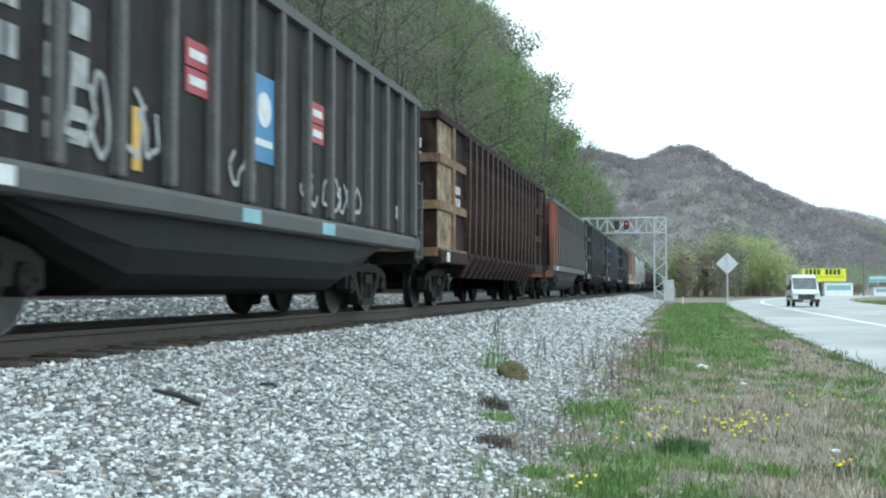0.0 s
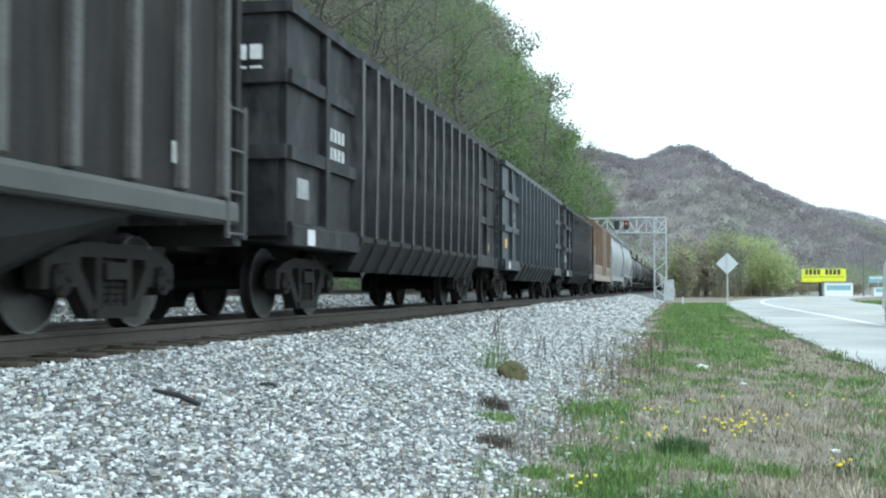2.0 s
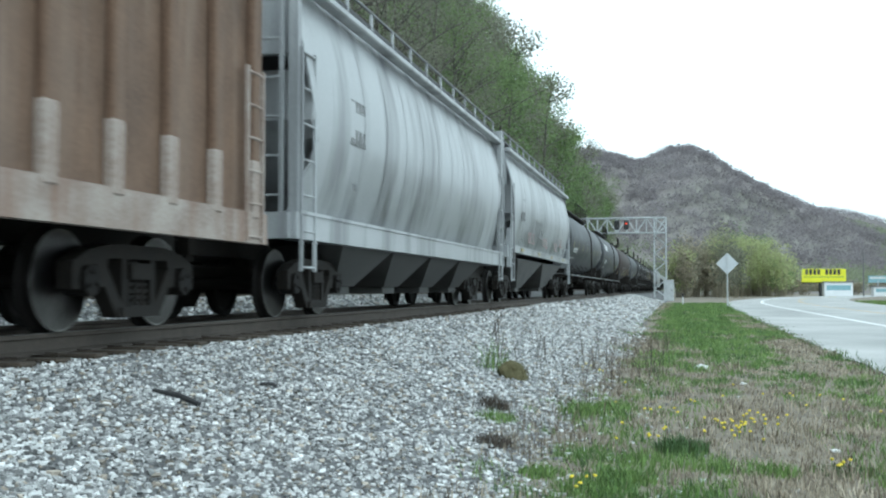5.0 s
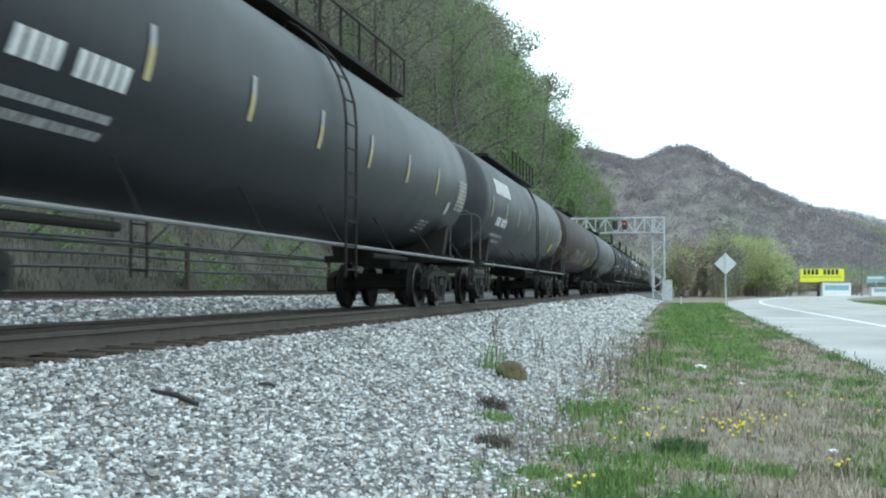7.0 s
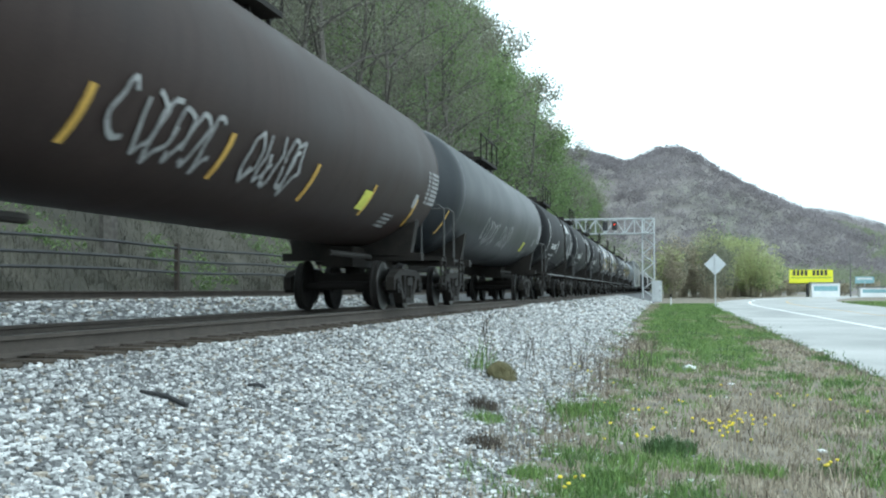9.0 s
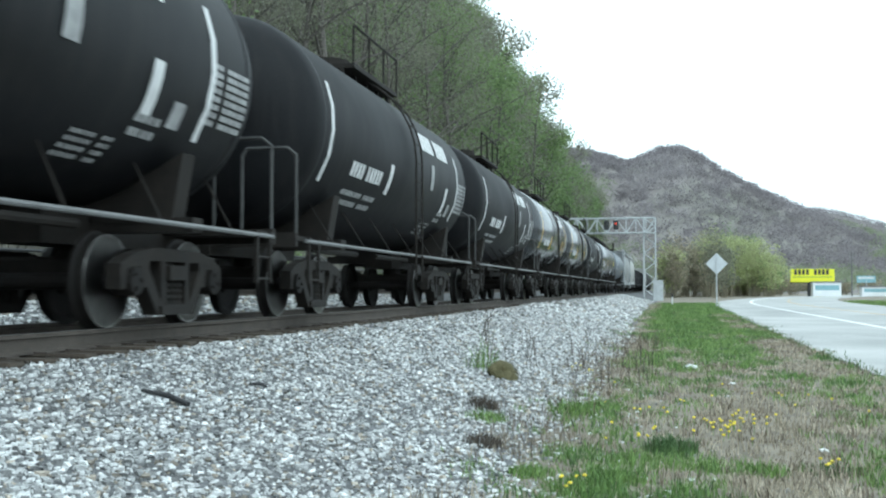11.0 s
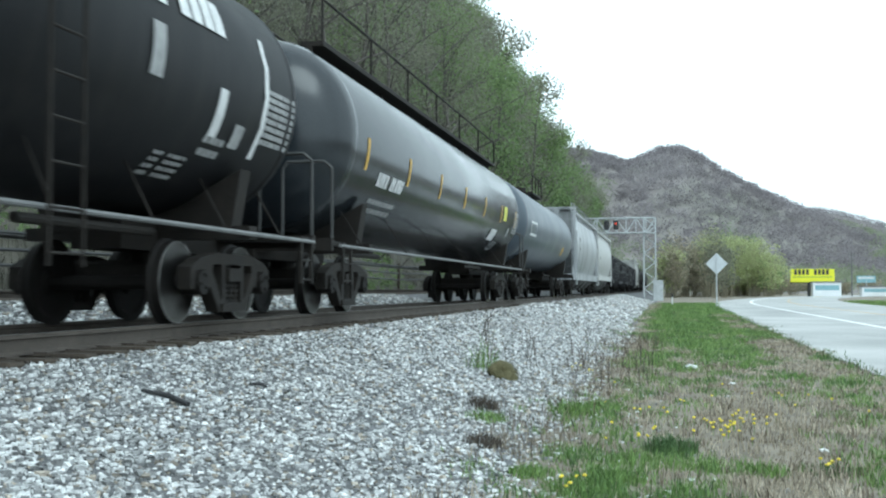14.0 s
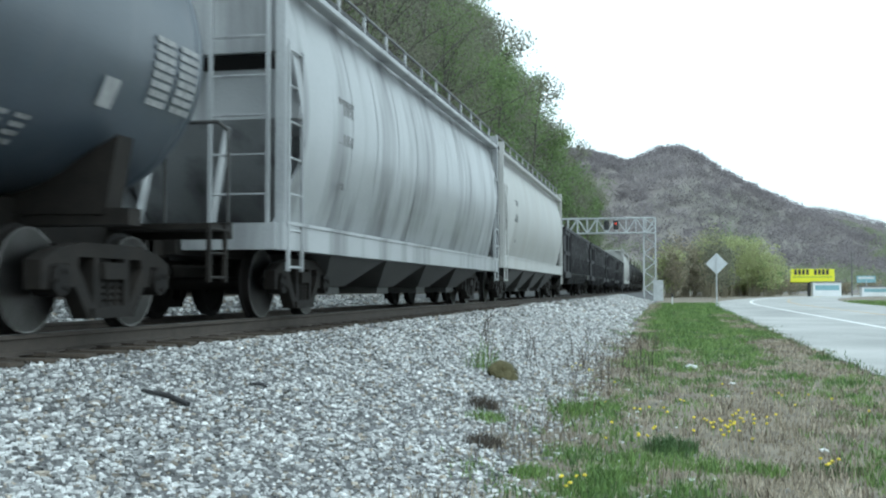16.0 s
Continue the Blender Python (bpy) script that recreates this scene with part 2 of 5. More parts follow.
def box(bm, x0, x1, y0, y1, z0, z1):
    v = [bm.verts.new((x, y, z)) for x in (x0, x1) for y in (y0, y1) for z in (z0, z1)]
    for f in ((0, 1, 3, 2), (4, 6, 7, 5), (0, 4, 5, 1), (2, 3, 7, 6), (0, 2, 6, 4), (1, 5, 7, 3)):
        bm.faces.new([v[i] for i in f])
    return bm


def bevelled(bm, size=0.02):
    bmesh.ops.bevel(bm, geom=list(bm.edges), offset=size, segments=1, affect="EDGES")
    return bm


def rod(bm, p, q, r, seg=8, r2=None):
    p, q = Vector(p), Vector(q)
    turn = (q - p).to_track_quat("Z", "Y").to_matrix()
    r2 = r if r2 is None else r2
    a = [bm.verts.new(p + turn @ Vector((r * math.cos(k * math.tau / seg), r * math.sin(k * math.tau / seg), 0))) for k in range(seg)]
    b = [bm.verts.new(q + turn @ Vector((r2 * math.cos(k * math.tau / seg), r2 * math.sin(k * math.tau / seg), 0))) for k in range(seg)]
    for k in range(seg):
        bm.faces.new((a[k], a[(k + 1) % seg], b[(k + 1) % seg], b[k]))
    bm.faces.new(a[::-1])
    bm.faces.new(b)
    return bm


def extrude_y(bm, outline, y0, y1):
    """A closed outline of (x, z), drawn out along y."""
    a = [bm.verts.new((x, y0, z)) for x, z in outline]
    b = [bm.verts.new((x, y1, z)) for x, z in outline]
    n = len(outline)
    for k in range(n):
        bm.faces.new((a[k], a[(k + 1) % n], b[(k + 1) % n], b[k]))
    bm.faces.new(a[::-1])
    bm.faces.new(b)
    return bm


def extrude_x(bm, outline, x0, x1):
    """A closed outline of (y, z), drawn out along x."""
    a = [bm.verts.new((x0, y, z)) for y, z in outline]
    b = [bm.verts.new((x1, y, z)) for y, z in outline]
    n = len(outline)
    for k in range(n):
        bm.faces.new((a[k], a[(k + 1) % n], b[(k + 1) % n], b[k]))
    bm.faces.new(a[::-1])
    bm.faces.new(b)
    return bm


def lathe(bm, profile, axis, seg=32):
    """profile: (along, radius); axis 'x' or 'y'."""
    rings = []
    for s, r in profile:
        ring = []
        for k in range(seg):
            a = k * math.tau / seg
            c, d = r * math.cos(a), r * math.sin(a)
            ring.append(bm.verts.new((s, c, d) if axis == "x" else (c, s, d)))
        rings.append(ring)
    for a, b in zip(rings, rings[1:]):
        for k in range(seg):
            bm.faces.new((a[k], a[(k + 1) % seg], b[(k + 1) % seg], b[k]))
    bm.faces.new(rings[0][::-1])
    bm.faces.new(rings[-1])
    return bm


def B():
    return bmesh.new()


# ---- ground ----


def bend(y):
    return 0.0012 * max(0.0, y - 85) ** 2


def kerbline(y):
    """Where the grass ends and the road's shoulder begins."""
    return 3.3 + max(0, y - 30) * 0.008 + bend(y) + 0.12 * noise.noise((y * 0.6, 0, 8)) + 0.08 * noise.noise((y * 2.3, 0, 8))


def ground(x, y):
    if x > -1.2:
        z = -1.0 + 0.03 * noise.noise((x * 0.7, y * 0.7, 0))
        if x > kerbline(y) - 0.1:
            z = -1.03
    elif x > -4.5:
        z = -1.0 + (-1.2 - x) / 3.3 * 0.785 + 0.03 * noise.noise((x * 0.9, y * 0.9, 3))
    elif x > -5.2:
        z = -0.215 + 0.03 * noise.noise((x * 3, y * 3, 3))
    elif x > -7.9:
        z = -0.2
    elif x > -9.8:
        z = -0.2 + (-7.9 - x) / 1.9 * 0.34
    elif x > -14.4:
        z = 0.16
    elif x > -15.2:
        z = 0.16 + (-14.4 - x) * 0.25
    else:
        steep = 0.85 + 0.005 * min(max(y - 20, 0), 170)
        z = 0.36 + (-15.2 - x) * steep + 0.7 * noise.noise((x * 0.12, y * 0.12, 7)) * min(1, (-15.2 - x) / 4)
        z = min(z, 70 + 0.05 * (-74 - x))
    return z


def sheet(name, xs, ys, mat, height, label, category):
    verts = [(x, y, height(x, y)) for y in ys for x in xs]
    n = len(xs)
    faces = [(j * n + i, j * n + i + 1, (j + 1) * n + i + 1, (j + 1) * n + i) for j in range(len(ys) - 1) for i in range(n - 1)]
    me = bpy.data.meshes.new(name)
    me.from_pydata(verts, [], faces)
    me.materials.append(mat)
    for p in me.polygons:
        p.use_smooth = True
    return tagged(new(name, me), label, category, kind="structure")


def span(stops):
    """Values from stop to stop: (start, step), ..., end."""
    out = []
    for (a, step), b in zip(stops, [s[0] for s in stops[1:]]):
        k = max(1, round((b - a) / step))
        out += [a + (b - a) * i / k for i in range(k)]
    return out + [stops[-1][0]]


YS = span([(-420, 40), (-20, 4), (0, 0.35), (30, 1.0), (120, 6), (300, 40), (900, 200), (2400, 1)])
sheet("ground", span([(-1.2, 0.3), (4.0, 2), (24, 30), (300, 300), (1800, 1)]), YS, M_SOIL, ground, "flat verge of soil and dead thatch beside the railway", "ground")
sheet("ballast_bed", span([(-14.4, 0.4), (-5.6, 0.1), (-4.4, 0.4), (-1.2, 1)]), YS, M_BALLAST, ground, "grey crushed limestone ballast under both tracks, dark for shade between stones", "ballast")
sheet("hillside", span([(-300, 40), (-90, 8), (-20, 0.8), (-14.4, 1)]), span([(-60, 6), (330, 10), (360, 1)]), M_SLOPE, ground, "steep wooded bank covered with brown leaf litter", "hillside")

# ---- road ----


def road_sheet(name, left, right, z, mat, label, category, y0=-60, y1=260):
    ys = span([(y0, 8), (0, 0.5), (60, 3), (y1, 1)])
    verts, faces = [], []
    for y in ys:
        verts += [(left(y), y, z - 0.12), (left(y), y, z), (right(y), y, z), (right(y), y, z - 0.12)]
    for j in range(len(ys) - 1):
        for i in range(3):
            faces.append((4 * j + i, 4 * j + i + 1, 4 * j + i + 5, 4 * j + i + 4))
    me = bpy.data.meshes.new(name)
    me.from_pydata(verts, [], faces)
    me.materials.append(mat)
    return tagged(new(name, me), label, category, kind="structure")


road_sheet("road", kerbline, lambda y: 17 + bend(y), -0.985, M_ASPHALT, "pale worn asphalt road with a broad shoulder", "road")
road_sheet("edge_line", lambda y: 7.34 + bend(y) * 0.9, lambda y: 7.62 + bend(y) * 0.9, -0.979, M_LINE, "faded white edge line painted on the road", "road marking", 5, 200)
road_sheet("centre_line", lambda y: 11.2 + bend(y), lambda y: 11.32 + bend(y), -0.979, M_YELLOW, "faded yellow centre line painted on the road", "road marking", 5, 200)

# ---- tracks ----


def rail_outline(x):
    return [(x - 0.07, -0.172), (x + 0.07, -0.172), (x + 0.07, -0.16), (x + 0.012, -0.14), (x + 0.012, -0.045), (x + 0.037, -0.035),
            (x + 0.037, -0.004), (x + 0.03, 0), (x - 0.03, 0), (x - 0.037, -0.004), (x - 0.037, -0.035), (x - 0.012, -0.045), (x - 0.012, -0.14), (x - 0.07, -0.16)]


TRACK, FAR_TRACK, FAR_UP = -6.07, -12.2, 0.36


def track(x, up, ties, label):
    top = thing("railway_track", pose(x, 0, up), label, "railway track")
    for side in (-0.7525, 0.7525):
        rail = part("rail", extrude_y(B(), rail_outline(side), -420, 700), M_RAIL, top, "brown rusty steel rail")
        part("railhead", box(B(), side - 0.024, side + 0.024, -420, 700, -0.002, 0.003), M_RAILTOP, rail, "worn bright running surface")
    tie = finish("tie", bevelled(box(B(), -1.3, 1.3, -0.115, 0.115, -0.35, -0.168)), M_TIE)
    plate = finish("tie_plate", box(B(), -0.18, 0.18, -0.09, 0.09, -0.168, -0.158), M_RAIL)
    rng = random.Random(3)
    for k in range(ties):
        y = 2 + k * 0.52
        t = share("tie", tie, top, pose(rng.uniform(-0.04, 0.04), y + rng.uniform(-0.03, 0.03), rng.uniform(-0.01, 0.01), 0, 0, rng.uniform(-1.5, 1.5)))
        if y < 40:
            for side in (-0.7525, 0.7525):
                share("tie_plate", plate, t, pose(side, 0, 0))
    return top


track(TRACK, 0, 180, "near railway track with dark timber ties in ballast")
track(FAR_TRACK, FAR_UP, 150, "far railway track on slightly higher ballast")

# ---- rolling stock ----
SPEED = 21.3
WHEEL = 0.457
CARS, AXLES = [], []


def wheelset_meshes():
    bm = B()
    for s in (-1, 1):
        prof = [(s * 0.80, 0.10), (s * 0.80, 0.36), (s * 0.815, 0.40), (s * 0.815, 0.452), (s * 0.725, 0.457), (s * 0.70, 0.485), (s * 0.675, 0.485), (s * 0.675, 0.41), (s * 0.71, 0.36), (s * 0.75, 0.14), (s * 0.72, 0.10)]
        lathe(bm, prof, "x", 28)
    rod(bm, (-1.08, 0, 0), (1.08, 0, 0), 0.085, 12)
    for s in (-1, 1):
        rod(bm, (s * 0.9, 0, 0), (s * 1.13, 0, 0), 0.14, 12)
        for k in range(3):
            a = k * math.tau / 3
            rod(bm, (s * 1.13, 0.08 * math.cos(a), 0.08 * math.sin(a)), (s * 1.15, 0.08 * math.cos(a), 0.08 * math.sin(a)), 0.025, 6)
    old = set(bm.faces)
    for s in (-1, 1):
        lathe(bm, [(s * 0.8155, 0.435), (s * 0.819, 0.437), (s * 0.819, 0.449), (s * 0.8155, 0.451)], "x", 28)
    for f in bm.faces:
        f.material_index = 0 if f in old else 1
    me = finish("wheelset", bm, M_WHEEL)
    me.materials.append(M_BRIGHT)
    return me


def side_frame_mesh():
    """A cast side frame: top chord, two pedestal ends, sloped struts and the spring pocket below."""
    bm = B()
    extrude_x(bm, [(-1.14, 0.62), (-1.14, 0.38), (-1.04, 0.38), (-1.0, 0.58), (-0.76, 0.6), (-0.72, 0.4), (-0.62, 0.4), (-0.56, 0.66), (0.56, 0.66), (0.62, 0.4), (0.72, 0.4), (0.76, 0.6), (1.0, 0.58), (1.04, 0.38), (1.14, 0.38), (1.14, 0.62), (0.9, 0.72), (0.5, 0.79), (-0.5, 0.79), (-0.9, 0.72)], 0.93, 1.09)
    for s in (-1, 1):
        extrude_x(bm, [(s * 0.72, 0.52), (s * 0.6, 0.6), (s * 0.3, 0.22), (s * 0.3, 0.12), (s * 0.4, 0.12)], 0.93, 1.09)
        box(bm, 0.93, 1.09, s * 0.27 - 0.045, s * 0.27 + 0.045, 0.2, 0.68)
    box(bm, 0.9, 1.12, -0.36, 0.36, 0.12, 0.21)
    box(bm, 0.9, 1.13, -0.2, 0.2, 0.47, 0.62)
    return finish("side_frame", bm, M_STEEL)


def spring_mesh():
    bm = box(B(), 0.94, 1.1, -0.22, 0.22, 0.2, 0.225)
    for y in (-0.14, 0, 0.14):
        for k in range(4):
            z = 0.225 + k * 0.06
            rod(bm, (1.02, y, z), (1.02, y, z + 0.035), 0.065, 10)
        rod(bm, (1.02, y, 0.2), (1.02, y, 0.47), 0.045, 8)
    return finish("spring_nest", bm, M_STEEL)


ME_WHEEL, ME_FRAME, ME_SPRING = wheelset_meshes(), side_frame_mesh(), spring_mesh()
bm = bevelled(box(B(), -1.0, 1.0, -0.2, 0.2, 0.48, 0.72), 0.04)
rod(bm, (0, 0, 0.7), (0, 0, 0.86), 0.2, 14)
box(bm, -0.7, 0.7, -0.75, -0.68, 0.4, 0.5)
box(bm, -0.7, 0.7, 0.68, 0.75, 0.4, 0.5)
ME_BOLSTER = finish("truck", bm, M_STEEL)


def truck(car, y):
    t = share("truck", ME_BOLSTER, car, pose(0, y, 0))
    t["label"] = "dark cast-steel two-axle truck"
    for turn in (0, 180):
        share("side_frame", ME_FRAME, t, pose(0, 0, 0, 0, 0, turn))
        share("spring_nest", ME_SPRING, t, pose(0, 0, 0, 0, 0, turn))
    for s in (-0.89, 0.89):
        AXLES.append((car, share("wheelset", ME_WHEEL, t, pose(0, s, WHEEL)), s, y + s))


bm = bevelled(box(B(), -0.1, 0.1, 0, 0.55, 0.76, 1.0), 0.03)
box(bm, -0.16, 0.16, 0.5, 0.72, 0.72, 1.04)
ME_COUPLER = finish("coupler", bm, M_STEEL)


def couplers(car, half):
    share("coupler", ME_COUPLER, car, pose(0, half - 0.1, 0))
    share("coupler", ME_COUPLER, car, pose(0, -half + 0.1, 0, 0, 0, 180))


def start(name, s0, s1, label, group):
    car = thing(name, pose(TRACK, (s0 + s1) / 2, 0), label, "freight car", group)
    CARS.append((car, (s0 + s1) / 2))
    return car, (s1 - s0) / 2


def ladder(car, x, y, z0, z1, wide, mat, along=True, steps=None):
    """A ladder on a side (along y) or on an end (along x)."""
    bm = B()
    n = steps or max(2, round((z1 - z0) / 0.4))
    for k in range(n + 1):
        z = z0 + 0.05 + (z1 - z0 - 0.1) * k / n
        rod(bm, (x, y - wide / 2, z) if along else (x - wide / 2, y, z), (x, y + wide / 2, z) if along else (x + wide / 2, y, z), 0.016, 6)
    for s in (-1, 1):
        if along:
            box(bm, x - 0.02, x + 0.02, y + s * wide / 2 - 0.025, y + s * wide / 2 + 0.025, z0, z1)
        else:
            box(bm, x + s * wide / 2 - 0.025, x + s * wide / 2 + 0.025, y - 0.02, y + 0.02, z0, z1)
    return part("ladder", bm, mat, car)


def plate_on(name, car, x, y0, y1, z0, z1, mat, label=""):
    return part(name, box(B(), x - 0.004, x + 0.006, y0, y1, z0, z1), mat, car, label)


def bars(car, x, y, z, rows, count, h, mat, gap=0.35, w=None):
    """Rows of short plain bars in place of stencilled characters; y is the left end."""
    w = w or h * 0.55
    if rows * count > 12:
        bm = B()
        for r in range(rows):
            for k in range(count):
                y0 = y + k * w * (1 + gap)
                box(bm, x - 0.003, x + 0.005, y0, y0 + w, z - r * h * 1.5 - h, z - r * h * 1.5)
        part("stencilling", bm, mat, car, "rows of stencilled bars")["kind"] = "stuff"
        return
    one = finish("letter_bar", box(B(), x - 0.003, x + 0.005, 0, w, -h, 0), mat)
    for r in range(rows):
        for k in range(count):
            share("letter_bar", one, car, pose(0, y + k * w * (1 + gap), z - r * h * 1.5))


def scrawl(car, x, y, z, w, h, mat, seed, curved=None):
    """Loose spray-painted strokes on a car's side."""
    rng = random.Random(seed)
    bm = B()
    for k in range(int(w / 0.35)):
        cx = y + k * 0.35 + rng.uniform(-0.1, 0.1)
        pts = []
        a = rng.uniform(0, 6)
        for i in range(9):
            a += rng.uniform(0.3, 1.1)
            pts.append((cx + math.cos(a) * rng.uniform(0.08, 0.26), z + h / 2 + math.sin(a) * h * rng.uniform(0.25, 0.5)))
        for (a0, b0), (a1, b1) in zip(pts, pts[1:]):
            d = Vector((a1 - a0, b1 - b0))
            if d.length < 0.02:
                continue
            nrm = Vector((-d.y, d.x)).normalized() * 0.028
            vs = []
            for ya, zb in ((a0 + nrm.x, b0 + nrm.y), (a1 + nrm.x, b1 + nrm.y), (a1 - nrm.x, b1 - nrm.y), (a0 - nrm.x, b0 - nrm.y)):
                xx = curved(zb) if curved else x
                vs.append(bm.verts.new((xx + 0.012, ya, zb)))
            bm.faces.new(vs)
    ob = part("graffiti", bm, mat, car, "loose sprayed strokes of paint")
    ob["kind"] = "stuff"
    return ob


def coal_hopper(s0, s1, end_mat, detail, label, sill_mat=None):
    """Open-top coal hopper: ribbed side, broad side sill, smooth tub hanging below."""
    car, h = start("coal_hopper_car", s0, s1, label, "freight cars of the train")
    top, low = 3.72, 1.28
    w = 1.46
    for s in (-1, 1):
        part("side_wall", box(B(), s * w - 0.05, s * w + 0.05, -h + 0.9, h - 0.9, low, top - 0.1), M_COAL, car)
    part("load", box(B(), -w + 0.05, w - 0.05, -h + 0.95, h - 0.95, 3.0, 3.35), M_TUB, car, "heap of black coal")
    rib = finish("rib", bevelled(box(B(), -0.08, 0.08, -0.06, 0.06, low + 0.02, top - 0.1), 0.02), M_COALRIB)
    rusty_rib = finish("rib", bevelled(box(B(), -0.08, 0.08, -0.06, 0.06, low + 0.02, top - 0.1), 0.02), end_mat)
    n = 14
    for k in range(n + 1):
        y = -h + 0.55 + (2 * h - 1.1) * k / n
        for s in (-1, 1):
            share("rib", rusty_rib if k < 2 and end_mat is not M_COAL else rib, car, pose(s * (w + 0.07), y, 0))
    bm = B()
    for s in (-1, 1):
        box(bm, s * (w + 0.02) - 0.12, s * (w + 0.02) + 0.12, -h + 0.15, h - 0.15, top - 0.1, top + 0.02)
        box(bm, -w - 0.1, w + 0.1, s * (h - 0.2) - 0.07, s * (h - 0.2) + 0.07, top - 0.1, top + 0.02)
    part("top_chord", bm, sill_mat or M_SILL, car)
    for s in (-1, 1):
        bm = extrude_y(B(), [(s * (w - 0.1), low), (s * (w + 0.12), low), (s * (w + 0.14), low - 0.05), (s * (w + 0.14), low - 0.2), (s * (w + 0.1), low - 0.23), (s * (w - 0.1), low - 0.23)], -h + 0.25, h - 0.25)
        part("side_sill", bm, sill_mat or M_SILL, car, "broad dusty grey side sill")
    # side sheets carried on to the ends, with slope sheets between
    for e in (-1, 1):
        for s in (-1, 1):
            part("corner_sheet", extrude_x(B(), [(e * (h - 0.9), top - 0.1), (e * (h - 0.25), top - 0.1), (e * (h - 0.25), top - 0.5), (e * (h - 0.6), low), (e * (h - 0.9), low)], s * w - 0.05, s * w + 0.05), end_mat if e < 0 else M_COAL, car)
        bm = B()
        v = [bm.verts.new(p) for p in ((-w + 0.05, e * (h - 0.25), top - 0.1), (w - 0.05, e * (h - 0.25), top - 0.1), (w - 0.05, e * (h - 2.6), low - 0.1), (-w + 0.05, e * (h - 2.6), low - 0.1), (-w + 0.05, e * (h - 0.33), top - 0.1), (w - 0.05, e * (h - 0.33), top - 0.1), (w - 0.05, e * (h - 2.7), low - 0.1), (-w + 0.05, e * (h - 2.7), low - 0.1))]
        for f in ((0, 1, 2, 3), (4, 5, 6, 7), (0, 1, 5, 4), (2, 3, 7, 6), (0, 3, 7, 4), (1, 2, 6, 5)):
            bm.faces.new([v[i] for i in f])
        part("end_slope", bm, end_mat if e < 0 else M_COAL, car, "sloping end sheet")
        if e < 0 and end_mat is not M_COAL:
            for s in (-1, 1):
                part("rusted_panel", box(B(), s * (w + 0.056) - 0.005, s * (w + 0.056) + 0.005, -h + 0.4, -h + 2.2, low, top - 0.12), end_mat, car, "rusty orange side panel")
        part("end_head", bevelled(box(B(), -w + 0.06, w - 0.06, e * (h - 0.16) - 0.03, e * (h - 0.16) + 0.03, top - 0.95, top - 0.11), 0.01), end_mat if e < 0 else M_COAL, car, "upright sheet at the head of the end")
        for s in (-1, 1):
            part("end_strut", rod(B(), (s * (w - 0.06), e * (h - 0.1), top - 0.2), (s * 0.25, e * (h - 0.1), low + 0.5), 0.065, 6), end_mat if e < 0 else M_COAL, car)
        bm = B()
        for s in (-1, 1):
            box(bm, s * (w + 0.06) - 0.05, s * (w + 0.06) + 0.05, e * (h - 0.2) - 0.05, e * (h - 0.2) + 0.05, low - 0.3, top - 0.1)
        box(bm, -w - 0.1, w + 0.1, e * (h - 0.2) - 0.09, e * (h - 0.2) + 0.09, low - 0.45, low - 0.23)
        part("end_frame", bm, end_mat if e < 0 else M_COAL, car)
    # tub
    tub = [(-1.42, low - 0.2), (-1.4, 0.75), (-1.3, 0.52), (-1.1, 0.38), (-0.8, 0.32), (0.8, 0.32), (1.1, 0.38), (1.3, 0.52), (1.4, 0.75), (1.42, low - 0.2)]
    bm = B()
    rings = []
    for y, k in ((-h + 2.1, 0.12), (-h + 2.9, 0.55), (-h + 3.9, 1.0), (h - 3.9, 1.0), (h - 2.9, 0.55), (h - 2.1, 0.12)):
        rings.append([bm.verts.new((x, y, low - 0.2 + (z - low + 0.2) * k)) for x, z in tub])
    for a, b in zip(rings, rings[1:]):
        for i in range(len(tub)):
            bm.faces.new((a[i], a[(i + 1) % len(tub)], b[(i + 1) % len(tub)], b[i]))
    bm.faces.new(rings[0])
    bm.faces.new(rings[-1][::-1])
    part("tub", bm, M_TUB, car, "smooth black tub under the body")
    part("centre_sill", box(B(), -0.25, 0.25, -h + 0.1, h - 0.1, 0.85, 1.2), M_STEEL, car)
    for e in (-1, 1):
        ladder(car, w + 0.13, e * (h - 0.1) - e * 0.2, 0.9, 2.3, 0.42, M_SILL)
        ladder(car, w - 0.3, e * (h - 0.06), 1.2, top - 0.2, 0.42, M_COAL, False)
        truck(car, e * (h - 1.85))
    couplers(car, h + 0.1)
    x = w + 0.06
    if detail:
        step = (2 * h - 1.1) / n

        def bay(k):
            return -h + 0.55 + step * k
        shift = 0.6 if detail == 2 else 0.0
        for y in (-2.15 + shift, 1.4 + shift):
            mk = plate_on("marking", car, x, y - 0.25, y + 0.25, 2.52, 2.78, M_RED, "red square mark with white bars")
            plate_on("marking", car, x, y - 0.25, y + 0.25, 2.26, 2.5, M_RED, "red square mark with white bars")
            for z in (2.6, 2.34):
                part("white_bars", box(B(), x + 0.007, x + 0.011, y - 0.18, y + 0.18, z, z + 0.09), M_WHITE, mk)
        mk = plate_on("marking", car, x, -0.73 + shift, -0.13 + shift, 1.8, 2.78, M_BLUE, "blue and white oblong mark")
        part("disc", lathe(B(), [(x + 0.004, 0.2), (x + 0.012, 0.2)], "x", 16), M_WHITE, mk, at=pose(0, -0.43 + shift, 2.4))
        part("white_bars", box(B(), x + 0.007, x + 0.011, -0.68 + shift, -0.18 + shift, 1.98, 2.06), M_WHITE, mk)
        bars(car, x, -5.5, 2.6, 2, 3, 0.24, M_STENCIL, 0.5, 0.11)
        bars(car, x, -4.7, 2.6, 2, 2, 0.26, M_STENCIL, 0.4, 0.24)
        bars(car, x, -5.5, 1.8, 2, 2, 0.12, M_STENCIL, 0.3, 0.24)
